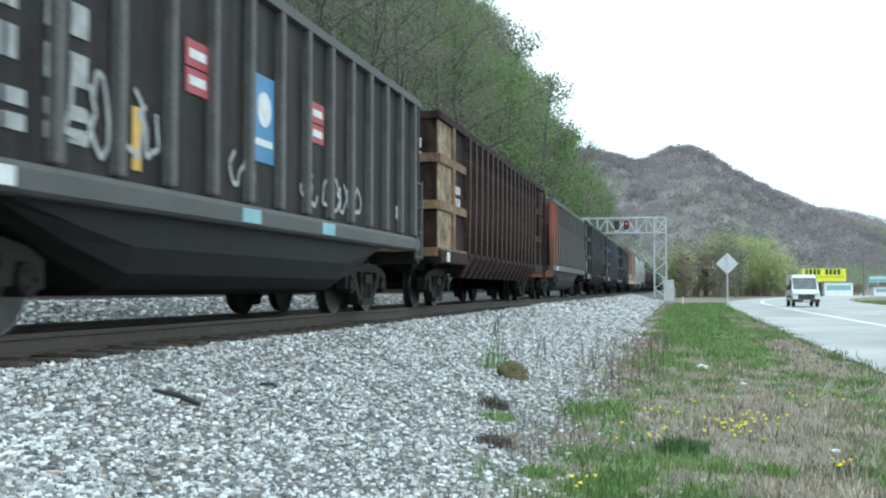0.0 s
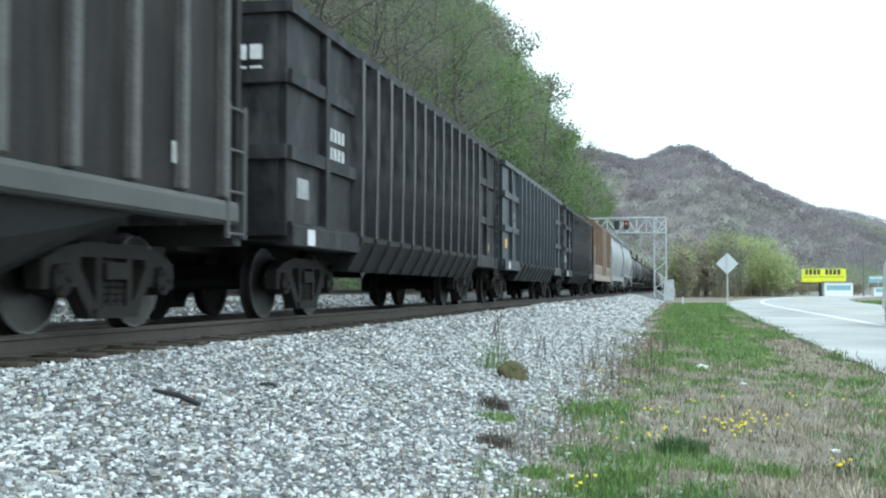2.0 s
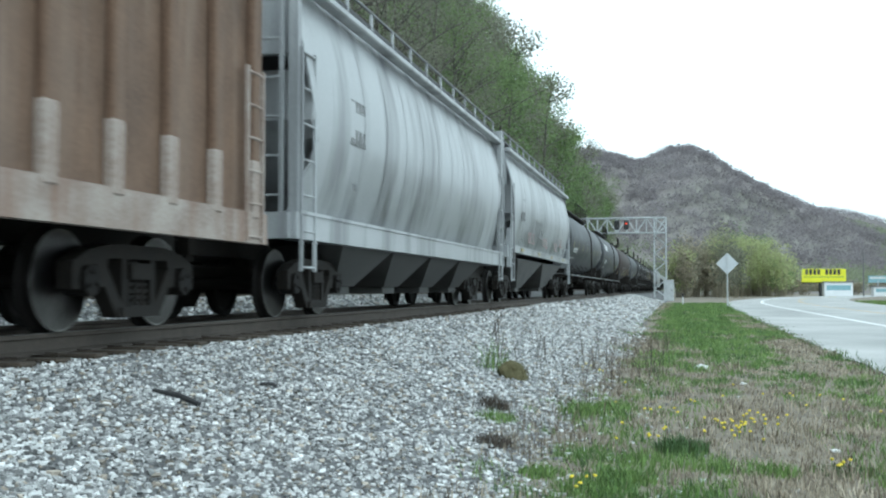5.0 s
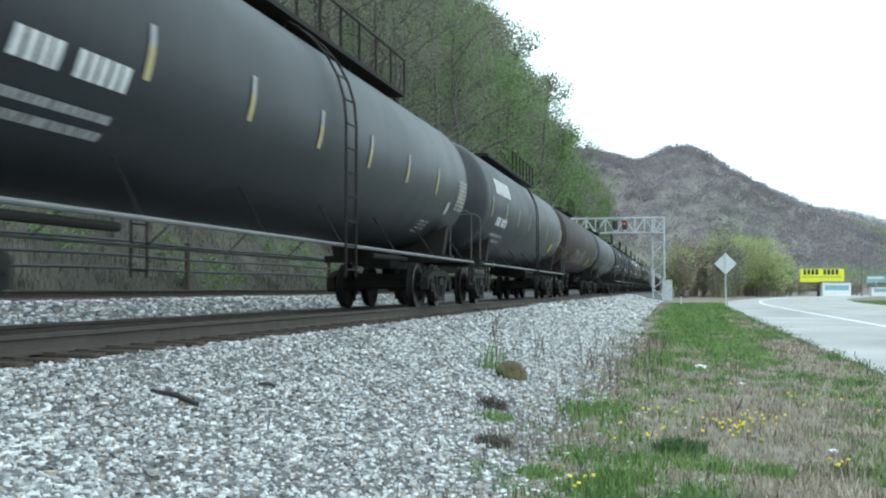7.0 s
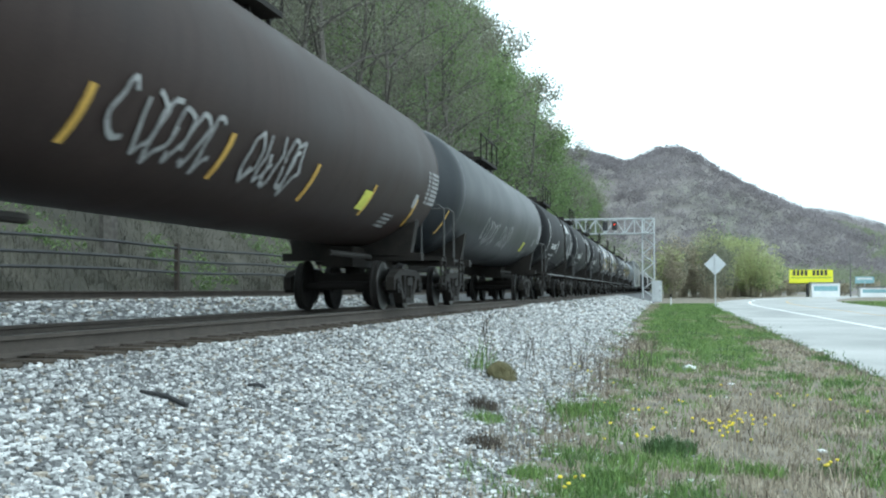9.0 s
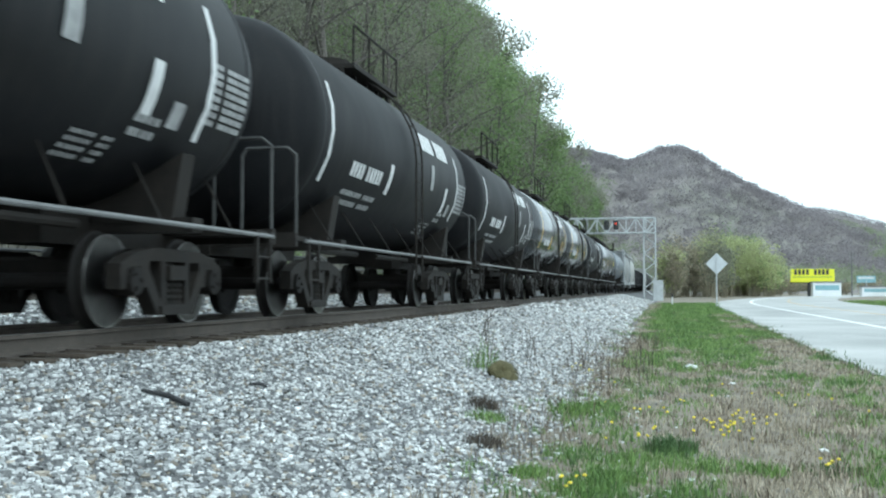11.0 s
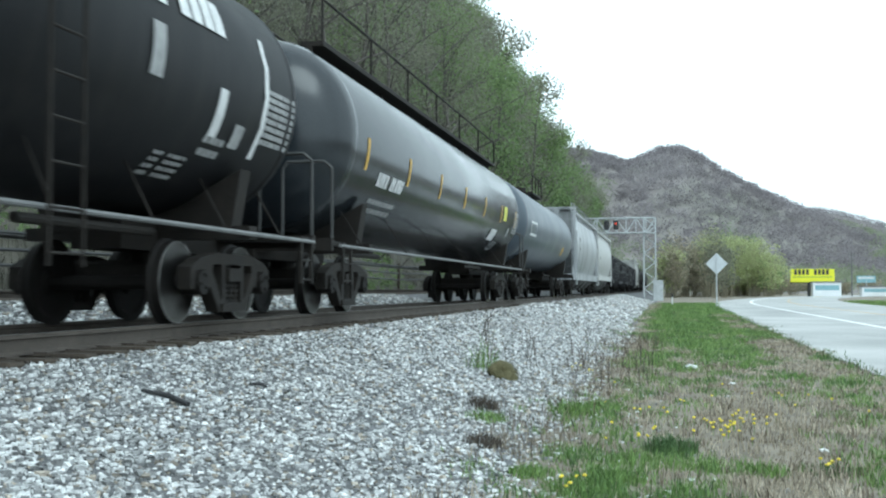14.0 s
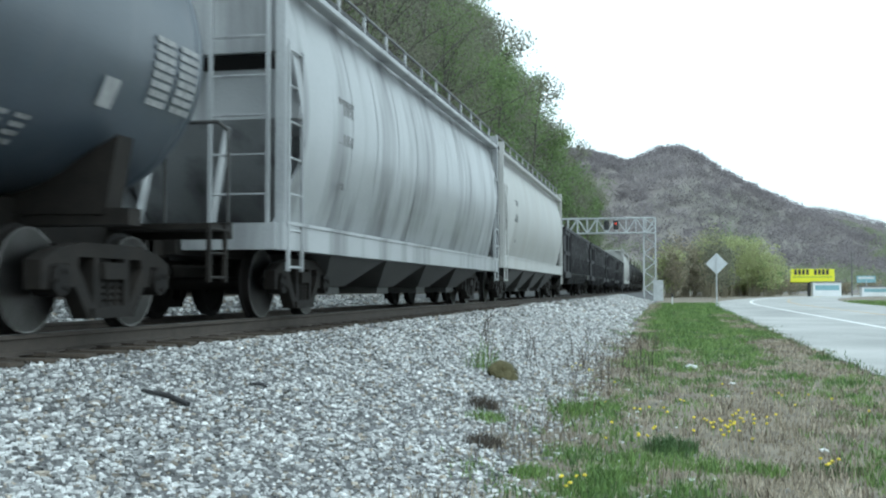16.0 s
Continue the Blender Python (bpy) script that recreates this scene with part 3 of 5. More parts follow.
        bars(car, x, -4.7, 1.8, 2, 2, 0.12, M_STENCIL, 0.3, 0.24)
        bars(car, x, h - 1.6, 1.75, 1, 2, 0.2, M_WHITE)
        if detail == 1:
            scrawl(car, x, -4.2, 1.4, 1.6, 0.8, M_STENCIL, 4)
            scrawl(car, x, -1.2, 1.4, 0.8, 0.5, M_STENCIL, 7)
            scrawl(car, x, 1.0, 1.38, 2.6, 0.5, M_STENCIL, 9)
            for y in (-1.2, 1.4):
                plate_on("paint_patch", car, w + 0.145, y, y + 0.5, low - 0.19, low - 0.04, M_TEAL, "patch of teal spray paint")
        plate_on("reflector", car, x, -3.4, -3.25, 1.4, 1.95, M_YELLOW)
        plate_on("placard", car, w + 0.145, bay(1), bay(1) + 0.35, low - 0.19, low - 0.05, M_WHITE)
    return car


def hat_rib(z0, z1):
    """A pressed rib with sloping flanks, a flat face and a narrowing foot."""
    bm = B()
    rings = [[bm.verts.new((x, y, z)) for x, y in ((0, -0.19 * k), (0.02 + 0.15 * d, -0.07 * k), (0.02 + 0.15 * d, 0.07 * k), (0, 0.19 * k))]
             for z, k, d in ((z0, 0.55, 0.8), (z0 + 1.2, 0.8, 1.0), (z1, 1.0, 1.0))]
    for a, b in zip(rings, rings[1:]):
        for i in range(4):
            bm.faces.new((a[i], a[(i + 1) % 4], b[(i + 1) % 4], b[i]))
    bm.faces.new(rings[0])
    bm.faces.new(rings[-1][::-1])
    return bm


def gondola(s0, s1, mat, end_mat, mark, label, n=12, rib_mat=None, top=3.8):
    """High-sided gondola with close vertical ribs, a belt along the bottom and ribbed ends."""
    car, h = start("gondola_car", s0, s1, label, "freight cars of the train")
    low, w = 1.02, 1.46
    for s in (-1, 1):
        part("side_wall", box(B(), s * w - 0.04, s * w + 0.04, -h, h, low, top), mat, car)
        part("end_wall", box(B(), -w + 0.04, w - 0.04, s * h - 0.04 - s * 0.04, s * h + 0.04 - s * 0.04, low, top), mat, car)
    part("floor_sheet", box(B(), -w, w, -h, h, low - 0.05, low - 0.002), M_STEEL, car)
    part("load", box(B(), -w + 0.05, w - 0.05, -h + 0.1, h - 0.1, top - 0.8, top - 0.4), M_TUB, car, "heap of dark load")
    rib = finish("rib", hat_rib(low + 0.12, top - 0.09), mat)
    rib.materials.append(rib_mat or M_GONRIB)
    # only the flat outer face takes the paler rib tone
    for f in rib.polygons:
        f.material_index = 1 if f.center.x > 0.1 and abs(f.center.y) < 0.02 and abs(f.normal.z) < 0.9 else 0
    for k in range(n + 1):
        y = -h + 2.75 + (2 * h - 5.5) * k / n
        for s in (-1, 1):
            share("rib", rib, car, pose(s * (w + 0.02), y, 0, 0, 0, 0 if s > 0 else 180))
    bm = B()
    for s in (-1, 1):
        box(bm, s * (w + 0.03) - 0.1, s * (w + 0.03) + 0.1, -h - 0.05, h + 0.05, top - 0.09, top + 0.05)
        box(bm, -w - 0.1, w + 0.1, s * h - 0.09, s * h + 0.09, top - 0.09, top + 0.05)
    part("top_chord", bm, mat, car)
    for s in (-1, 1):
        a = [(s * (w + 0.13), low + 0.13), (s * (w + 0.13), low + 0.05), (s * (w - 0.1), 0.64), (s * (w - 0.3), 0.64), (s * (w - 0.1), low + 0.13)]
        part("apron", extrude_y(B(), a, -h + 2.75, h - 2.75), M_RUST if mat is M_RUST else M_TUB, car, "dark sloping apron below the side")
        for y0, y1 in ((-h, -h + 2.75), (h - 2.75, h)):
            part("side_sill", bevelled(box(B(), s * w - 0.1, s * w + 0.13, y0, y1, low - 0.12, low + 0.13), 0.012), mat, car)
    gus = finish("gusset", extrude_y(B(), [(w + 0.16, low + 0.12), (w + 0.16, low + 0.03), (w - 0.07, 0.62), (w - 0.13, 0.66), (w + 0.05, low + 0.12)], -0.022, 0.022), mat)
    for k in range(n + 1):
        for turn in (0, 180):
            share("gusset", gus, car, pose(0, -h + 2.8 + (2 * h - 5.6) * k / n, 0, 0, 0, turn))
    for e in (-1, 1):
        bm = B()
        for z in (low, low + 0.92, low + 1.84):
            box(bm, -w - 0.06, w + 0.06, e * h - 0.1, e * h + 0.1, z, z + 0.17)
            for s in (-1, 1):
                box(bm, s * w - 0.1, s * w + 0.11, min(e * h - e * 2.7, e * h), max(e * h - e * 2.7, e * h), z, z + 0.17)
        for x in (-w, w):
            box(bm, x - 0.12, x + 0.12, e * (h - 1.35) - 0.08, e * (h - 1.35) + 0.08, low, top - 0.09)
        part("end_frame", bm, (M_TANRIB if end_mat is M_PATINA else end_mat) if e < 0 else mat, car, "three-ribbed end frame")
        part("end_panel", box(B(), -w + 0.06, w - 0.06, e * (h + 0.01) - 0.035, e * (h + 0.01) + 0.035, low, top - 0.1), mat, car)
        for s in (-1, 1):
            if e < 0 and end_mat is not mat:
                part("end_bay", box(B(), s * (w + 0.045) - 0.012, s * (w + 0.045) + 0.012, -h + 0.03, -h + 1.27, low + 0.15, top - 0.1), end_mat, car, "peeling panel of the end bay")
        ladder(car, e * (w + 0.14), e * (h - 0.18), 0.7, top - 0.1, 0.42, mat)
        ladder(car, -e * (w - 0.35) * -1 if e > 0 else -(w - 0.35), e * (h + 0.16), 0.9, top - 0.1, 0.42, mat, False)
        truck(car, e * (h - 1.9))
    part("centre_sill", box(B(), -0.25, 0.25, -h - 0.3, h + 0.3, 0.84, 1.2), M_STEEL, car)
    couplers(car, h + 0.4)
    if mark:
        bars(car, w + 0.05, -h + 1.62, 2.55, 2, 4, 0.17, M_STENCIL if mat is M_GREY else M_WHITE, 0.9, 0.09)
        bm = B()
        for r in range(2):
            for k in range(4):
                box(bm, 0.45 + k * 0.2, 0.6 + k * 0.2, -h - 0.06, -h - 0.045, 3.15 - r * 0.26, 3.33 - r * 0.26)
        part("stencilling", bm, M_WHITE, car, "rows of stencilled bars")
        plate_on("placard", car, w + 0.14, -h + 0.5, -h + 0.75, low - 0.1, low + 0.1, M_WHITE)
        plate_on("reflector", car, w + 0.05, h - 1.1, h - 0.8, 1.3, 1.5, M_STRIP)
        plate_on("placard", car, w + 0.05, -h + 0.35, -h + 0.75, 1.5, 1.75, M_YELLOW if mat is M_GREY else M_STENCIL)
    return car


def boxcar(s0, s1, label):
    car, h = start("boxcar", s0, s1, label, "freight cars of the train")
    w, low, top = 1.45, 1.1, 4.35
    part("body", extrude_y(B(), [(-w, low), (w, low), (w, top - 0.12), (w - 0.25, top), (0, top + 0.14), (-w + 0.25, top), (-w, top - 0.12)], -h, h), M_BOX, car)
    rib = finish("rib", bevelled(box(B(), -0.05, 0.05, -0.09, 0.09, low + 0.32, top - 0.22), 0.02), M_BOX)
    lowrib = finish("rib_foot", bevelled(box(B(), -0.056, 0.056, -0.094, 0.094, low + 0.05, low + 0.7), 0.02), M_BOXLOW)
    for s in (-1, 1):
        for k in range(16):
            y = -h + 0.35 + k * (2 * h - 0.7) / 15
            if abs(y - 0.6) < 1.6:
                continue
            share("rib", rib, car, pose(s * (w + 0.05), y, 0))
            share("rib_foot", lowrib, car, pose(s * (w + 0.05), y, 0))
        d = part("door", bevelled(box(B(), s * (w + 0.07) - 0.04, s * (w + 0.07) + 0.04, -0.9, 2.1, low + 0.1, top - 0.25), 0.015), M_BOX, car, "sliding door")
        bm = B()
        for k in range(5):
            z = low + 0.4 + k * 0.6
            box(bm, s * (w + 0.12) - 0.02, s * (w + 0.12) + 0.02, -0.85, 2.05, z, z + 0.06)
        part("door_rib", bm, M_BOX, d)
        part("lock_bar", rod(B(), (s * (w + 0.14), 1.7, low + 0.15), (s * (w + 0.14), 1.7, top - 0.3), 0.025), M_BOXLOW, d)
        part("side_sill", box(B(), s * (w + 0.03) - 0.06, s * (w + 0.03) + 0.06, -h, h, low - 0.22, low + 0.12), M_BOXLOW, car)
        part("eave", box(B(), s * (w + 0.02) - 0.07, s * (w + 0.02) + 0.07, -h, h, top - 0.24, top - 0.1), M_BOX, car)
        part("end_sheet", box(B(), -w, w, s * h - 0.03, s * h + 0.03, low, top - 0.1), M_BOX, car, "corrugated end")
        bm = B()
        for k in range(9):
            z = low + 0.2 + k * 0.34
            rod(bm, (-w + 0.05, s * (h + 0.03), z), (w - 0.05, s * (h + 0.03), z), 0.07, 8)
        part("end_rib", bm, M_RUST, car)
        ladder(car, w + 0.1, s * (h - 0.4), low - 0.2, low + 1.7, 0.42, M_BOXLOW)
        truck(car, s * (h - 2.1))
    part("centre_sill", box(B(), -0.25, 0.25, -h - 0.3, h + 0.3, 0.8, 1.12), M_STEEL, car)
    couplers(car, h + 0.4)
    return car


def covered_hopper(s0, s1, mat, label, detail=False, low=1.32):
    """Rounded-side covered hopper with open end cages, sill, hopper bays and a roof walk."""
    car, h = start("covered_hopper_car", s0, s1, label, "freight cars of the train")
    top = 4.3
    cut = 0.6 if detail else 0.0
    prof = []
    for k in range(13):
        a = -0.5 + k / 12
        z = low + (top - low) * k / 12
        prof.append((1.2 + 0.34 * math.cos(a * math.pi * 0.92), z))
    outline = prof + [(1.15, top + 0.16), (0.4, top + 0.24)]
    outline = outline + [(-x, z) for x, z in reversed(outline)]
    bm = B()
    rings = []
    for y, rise in ((-h + 0.55, 2.55), (-h + 0.85, 2.35), (-h + 2.2, low), (h - 2.2, low), (h - 0.85, 2.35), (h - 0.55, 2.55)):
        rings.append([bm.verts.new((x, y, max(z, rise) if rise > low else z)) for x, z in outline])
    m = len(outline)
    for a, b in zip(rings, rings[1:]):
        for i in range(m - 1):
            bm.faces.new((a[i], a[i + 1], b[i + 1], b[i]))
        bm.faces.new((a[m - 1], a[0], b[0], b[m - 1]))
    bm.faces.new(rings[0][::-1])
    bm.faces.new(rings[-1])
    bmesh.ops.remove_doubles(bm, verts=bm.verts, dist=0.0005)
    part("body", bm, mat, car, "", True)
    for s in (-1, 1):
        for k in range(9):
            y = -h + 2.9 + (2 * h - 5.8) * k / 8
            bm = B()
            va = [[bm.verts.new((s * (x + 0.008), y + d, z)) for d in (-0.02, 0.02)] for x, z in prof]
            for a, b in zip(va, va[1:]):
                bm.faces.new((a[0], a[1], b[1], b[0]))
            part("seam", bm, M_SILL if detail else mat, car, "", True)
    # side sheets reach nearly to the ends, cut in a curve
    for s in (-1, 1):
        for e in (-1, 1):
            bm = B()
            for (x0, z0), (x1, z1) in zip(prof, prof[1:]):
                def reach(z):
                    q = (z - low) / (top - low)
                    return h - 0.32 - 1.0 * (1 - abs(2 * q - 0.62)) ** 2 * (q < 0.98) * 0.55
                v = [bm.verts.new(p) for p in ((s * (x0 + 0.006), e * (h - 2.4), z0), (s * (x1 + 0.006), e * (h - 2.4), z1), (s * (x1 + 0.006), e * reach(z1), z1), (s * (x0 + 0.006), e * reach(z0), z0),
                                               (s * (x0 - 0.03), e * (h - 2.4), z0), (s * (x1 - 0.03), e * (h - 2.4), z1), (s * (x1 - 0.03), e * reach(z1), z1), (s * (x0 - 0.03), e * reach(z0), z0))]
                for f in ((0, 1, 2, 3), (7, 6, 5, 4), (2, 6, 7, 3)):
                    bm.faces.new([v[i] for i in f])
            bmesh.ops.remove_doubles(bm, verts=bm.verts, dist=0.0005)
            part("side_sheet", bm, mat, car, "", True)
    for s in (-1, 1):
        bm = box(B(), s * 1.44 - 0.08, s * 1.44 + 0.08, -h + cut, h - cut, low - (0.16 if detail else 0.32), low + 0.02)
        box(bm, s * 1.5 - 0.04, s * 1.5 + 0.04, -h + cut + 0.1, h - cut - 0.1, low - 0.01, low + 0.035)
        part("side_sill", bm, mat, car)
        part("eave", bevelled(box(B(), s * 1.4 - 0.1, s * 1.4 + 0.1, -h + 0.1, h - 0.1, top - 0.05, top + 0.06), 0.02), mat, car)
    for e in (-1, 1):
        bm = B()
        for s in (-1, 1):
            box(bm, s * 1.45 - 0.06, s * 1.45 + 0.06, e * (h - 0.12) - 0.06, e * (h - 0.12) + 0.06, 1.0, 2.1 if detail else top + 0.3)
            rod(bm, (s * 0.5, e * (h - 0.2), 1.2), (s * 0.5, e * (h - 0.9), 3.0), 0.06, 8)
        if not detail:
            box(bm, -1.5, 1.5, e * (h - 0.12) - 0.05, e * (h - 0.12) + 0.05, top + 0.2, top + 0.3)
        box(bm, -1.45, 1.45, e * h - 0.12, e * h + 0.06, low - 0.32, low)
        box(bm, -1.2, 1.2, e * (h - 0.6) - 0.5, e * (h - 0.6) + 0.5, low - 0.12, low - 0.06)
        part("end_cage", bm, mat, car, "open end frame with grab rails")
        part("slope_sheet", extrude_x(B(), [(e * (h - 0.35), top - 0.95), (e * (h - 0.27), top - 0.95), (e * (h - 0.27), top), (e * (h - 0.35), top)], -1.35, 1.35), mat, car, "flat upper end sheet")
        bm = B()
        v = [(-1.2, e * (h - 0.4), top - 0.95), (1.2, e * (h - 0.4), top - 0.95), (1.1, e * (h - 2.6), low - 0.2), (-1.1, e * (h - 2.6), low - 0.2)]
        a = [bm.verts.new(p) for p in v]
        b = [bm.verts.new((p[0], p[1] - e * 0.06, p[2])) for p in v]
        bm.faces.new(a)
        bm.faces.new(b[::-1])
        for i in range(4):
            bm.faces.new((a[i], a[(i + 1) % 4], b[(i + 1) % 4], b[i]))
        # tub black on a pale car: the open end's shade is in the colour
        part("end_slope", bm, M_TUB, car, "sloping end sheet coloured dark for shade")
        ladder(car, 1.52, e * (h - 0.42), 0.6, 3.4, 0.5, mat, True, 6)
        ladder(car, 0.95, e * (h + 0.02), 1.0, top + 0.2, 0.75, mat, False, 7)
        truck(car, e * (h - (1.5 if detail else 2.0)))
    nb = 2 if detail else 4
    half = (2 * h - 4.6) / nb / 2 * 0.98
    for k in range(nb):
        y = -h + 2.3 + (2 * k + 1) * (2 * h - 4.6) / nb / 2
        bm = B()
        a = [bm.verts.new((x, yy, low - 0.3)) for x, yy in ((-1.38, y - half), (1.38, y - half), (1.38, y + half), (-1.38, y + half))]
        b = [bm.verts.new((x, yy, 0.42)) for x, yy in ((-0.95, y - 0.5), (0.95, y - 0.5), (0.95, y + 0.5), (-0.95, y + 0.5))]
        bm.faces.new(a)
        bm.faces.new(b[::-1])
        for i in range(4):
            bm.faces.new((a[i], b[i], b[(i + 1) % 4], a[(i + 1) % 4]))
        box(bm, -0.9, 0.9, y - 0.4, y + 0.4, 0.3, 0.42)
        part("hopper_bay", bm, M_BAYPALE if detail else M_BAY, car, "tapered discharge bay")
    bm = B()
    n = 12
    for s in (-1, 1):
        part("roof_rail", box(B(), s * 1.28 - 0.02, s * 1.28 + 0.02, -h + 0.2, h - 0.2, top + 0.5, top + 0.535), M_TRIM, car, "thin dark rail along the roof")
        part("running_board", box(B(), s * 0.95 - 0.3, s * 0.95 + 0.34, -h + 0.2, h - 0.2, top + 0.24, top + 0.3), M_DARK, car, "dark grating running board")
        for k in range(n + 1):
            y = -h + 0.2 + (2 * h - 0.4) * k / n
            box(bm, s * 1.28 - 0.02, s * 1.28 + 0.02, y - 0.03, y + 0.03, top + 0.0, top + 0.52)
    part("roof_walk", bm, mat, car, "row of short posts along the roof")
    for k in range(3):
        part("hatch", lathe(B(), [(-3 + k * 3 - 1.3, 0.02), (-3 + k * 3 - 1.28, 0.3), (-3 + k * 3 + 1.28, 0.3), (-3 + k * 3 + 1.3, 0.02)], "y", 10), mat, car, at=pose(0, 0, top + 0.2))
    part("centre_sill", box(B(), -0.25, 0.25, -h - 0.3, h + 0.3, 0.8, 1.12), M_STEEL, car)
    couplers(car, h + 0.25)
    bars(car, 1.53, -h + 2.2, 3.1, 2, 4, 0.26, M_TRIM)
    bars(car, 1.5, -h + 2.4, 1.9, 1, 2, 0.1, M_TRIM)
    if detail:
        scrawl(car, 1.53, -2.8, 1.95, 1.8, 0.8, M_TRIM, 21)
        scrawl(car, 1.5, -4.6, 1.8, 1.8, 0.4, M_REDFADE, 22)
        scrawl(car, 1.5, -0.9, 1.8, 1.6, 0.4, M_REDFADE, 23)
        scrawl(car, 1.5, 2.6, 1.78, 1.2, 0.35, M_REDFADE, 24)
        scrawl(car, 1.52, 4.2, 1.95, 1.3, 0.4, M_REDFADE, 25)
        scrawl(car, 1.52, 5.5, 1.9, 0.8, 0.4, M_TRIM, 26)
        for y in (-6.4, -2.4, 1.2, 5.2):
            plate_on("reflector", car, 1.545, y, y + 0.45, low - 0.1, low - 0.02, M_STRIP, "faded orange reflective strip")
        bars(car, 1.47, 4.6, 3.55, 2, 5, 0.14, M_TRIM)
        bars(car, 1.47, 4.9, 3.1, 2, 4, 0.09, M_REDFADE)
        bars(car, 1.54, -1.6, 2.35, 4, 10, 0.04, M_TRIM)
        bars(car, 1.5, 5.6, 1.98, 2, 2, 0.12, M_TRIM)
    return car


def tank_car(s0, s1, mat, label, marks=0, bands=True, walk_long=0.0):
    """Cylindrical tank on a stub frame, with ladder, dome walk, end platforms and side rail."""
    car, h = start("tank_car", s0, s1, label, "freight cars of the train")
    r, zc = 1.5, 2.72
    g = h - 0.2
    long_car = h > 7.5
    prof = []
    for k in range(7):
        a = math.pi / 2 * k / 6
        prof.append((-g + 0.75 - 0.75 * math.cos(a), max(0.02, r * math.sin(a))))
    prof += [(-s, q) for s, q in reversed(prof)]
    tank = part("tank", lathe(B(), prof, "y", 48), mat, car, "", True, pose(0, 0, zc))
    seam = finish("seam", lathe(B(), [(-0.05, r), (-0.04, r + 0.003), (0.04, r + 0.003), (0.05, r)], "y", 48), mat, True)
    for k in (-1, 1):
        share("seam", seam, tank, pose(0, k * (g - 0.8), 0))
    low = zc - r
    for s in (-1, 1):
        if marks in (3, 6):
            break
        part("side_rail", rod(B(), (s * 1.5, -h + 0.2, 1.0), (s * 1.5, h - 0.2, 1.0), 0.026, 8), M_TRIM, car, "thin pale safety rail")
        for k in range(7):
            y = -h + 1.4 + (2 * h - 2.8) * k / 6
            part("rail_brace", rod(B(), (s * 1.5, y, 1.0), (s * 1.02, y + 0.35, 1.6), 0.012, 6), M_STEEL, car)
    for e in (-1, 1):
        bm = B()
        box(bm, -1.45, 1.45, e * (h - 0.32) - 0.3, e * (h - 0.32) + 0.3, 1.0, 1.06)
        box(bm, -1.45, 1.45, e * h - 0.06, e * h + 0.02, 0.92, 1.1)
        part("end_platform", bm, M_STEEL, car)
        for s in (-1, 1):
            bm = B()
            pts = [(s * 1.42, e * (h - 0.04), 1.06), (s * 1.42, e * (h - 0.04), 2.1), (s * 1.3, e * (h - 0.04), 2.2), (s * 0.75, e * (h - 0.04), 2.2), (s * 0.68, e * (h - 0.04), 2.1), (s * 0.68, e * (h - 0.04), 1.06)]
            for p, q in zip(pts, pts[1:]):
                rod(bm, p, q, 0.022, 8)
            part("end_rail", bm, M_TUBE, car, "bent tube end railing")
        bm = B()
        extrude_y(bm, [(-1.2, 1.05), (1.2, 1.05), (1.32, 1.75), (0.85, 1.5), (-0.85, 1.5), (-1.32, 1.75)], e * (h - 2.1) - 0.14, e * (h - 2.1) + 0.14)
        box(bm, -0.3, 0.3, e * (h - 1.5) - 1.6, e * (h - 1.5) + 1.6, 0.82, 1.2)
        box(bm, -1.42, 1.42, e * (h - 2.1) - 0.12, e * (h - 2.1) + 0.12, 0.95, 1.1)
        part("saddle", bm, M_STEEL, car, "black bolster and saddle")
        part("brake_pipe", rod(B(), (0.6, e * (h - 3), 1.0), (0.6, e * (h - 5.5), 1.0), 0.05), M_STEEL, car)
        truck(car, e * (h - 1.9))
        ladder(car, 1.5, e * (h - 0.5), 0.45, 1.05, 0.4, M_STEEL, True, 2)
    couplers(car, h + 0.2)
    # fittings on top, the walk round them and the ladder up to them
    bm = B()
    rod(bm, (0, -0.5, zc + r - 0.1), (0, -0.5, zc + r + 0.32), 0.42, 16)
    rod(bm, (0, 0.8, zc + r - 0.1), (0, 0.8, zc + r + 0.22), 0.28, 14)
    rod(bm, (0, 0.8, zc + r + 0.2), (0, 0.8, zc + r + 0.36), 0.12, 10)
    part("dome", bm, M_STEEL, car, "manway and valve housing")
    wl_ = walk_long or 1.5
    r0 = 0.0 if marks in (1, 2) and walk_long else -wl_
    bm = B()
    for s in (-1, 1):
        box(bm, s * 0.62 - 0.2, s * 0.62 + 0.2, -wl_, wl_, zc + r - 0.02, zc + r + 0.06)
        for y in (-wl_, -wl_ / 2, 0, wl_ / 2, wl_):
            box(bm, s * 0.6 - 0.03, s * 0.6 + 0.03, y - 0.03, y + 0.03, zc + r - 0.25, zc + r)
    part("top_walk", bm, M_STEEL, car, "dark grating walkway")
    for s in (-1, 1):
        bm = B()
        for y in [r0 + i * (wl_ - r0) / (6 if walk_long else 3) for i in range(7 if walk_long else 4)]:
            rod(bm, (s * 0.8, y, zc + r), (s * 0.8, y, zc + r + 0.72), 0.022, 6)
        rod(bm, (s * 0.8, r0, zc + r + 0.72), (s * 0.8, wl_, zc + r + 0.72), 0.022, 6)
        part("top_rail", bm, M_STEEL, car, "tube railing round the walkway")
    for s in (-1, 1) if marks not in (3, 5, 6) else ():
        bm = B()
        arc = [(1.62 - 0.02 * 0, 0.55)] + [(math.cos(a) * (r + 0.12), zc + math.sin(a) * (r + 0.12)) for a in [math.pi / 2 * i / 8 for i in range(0, 7)]]
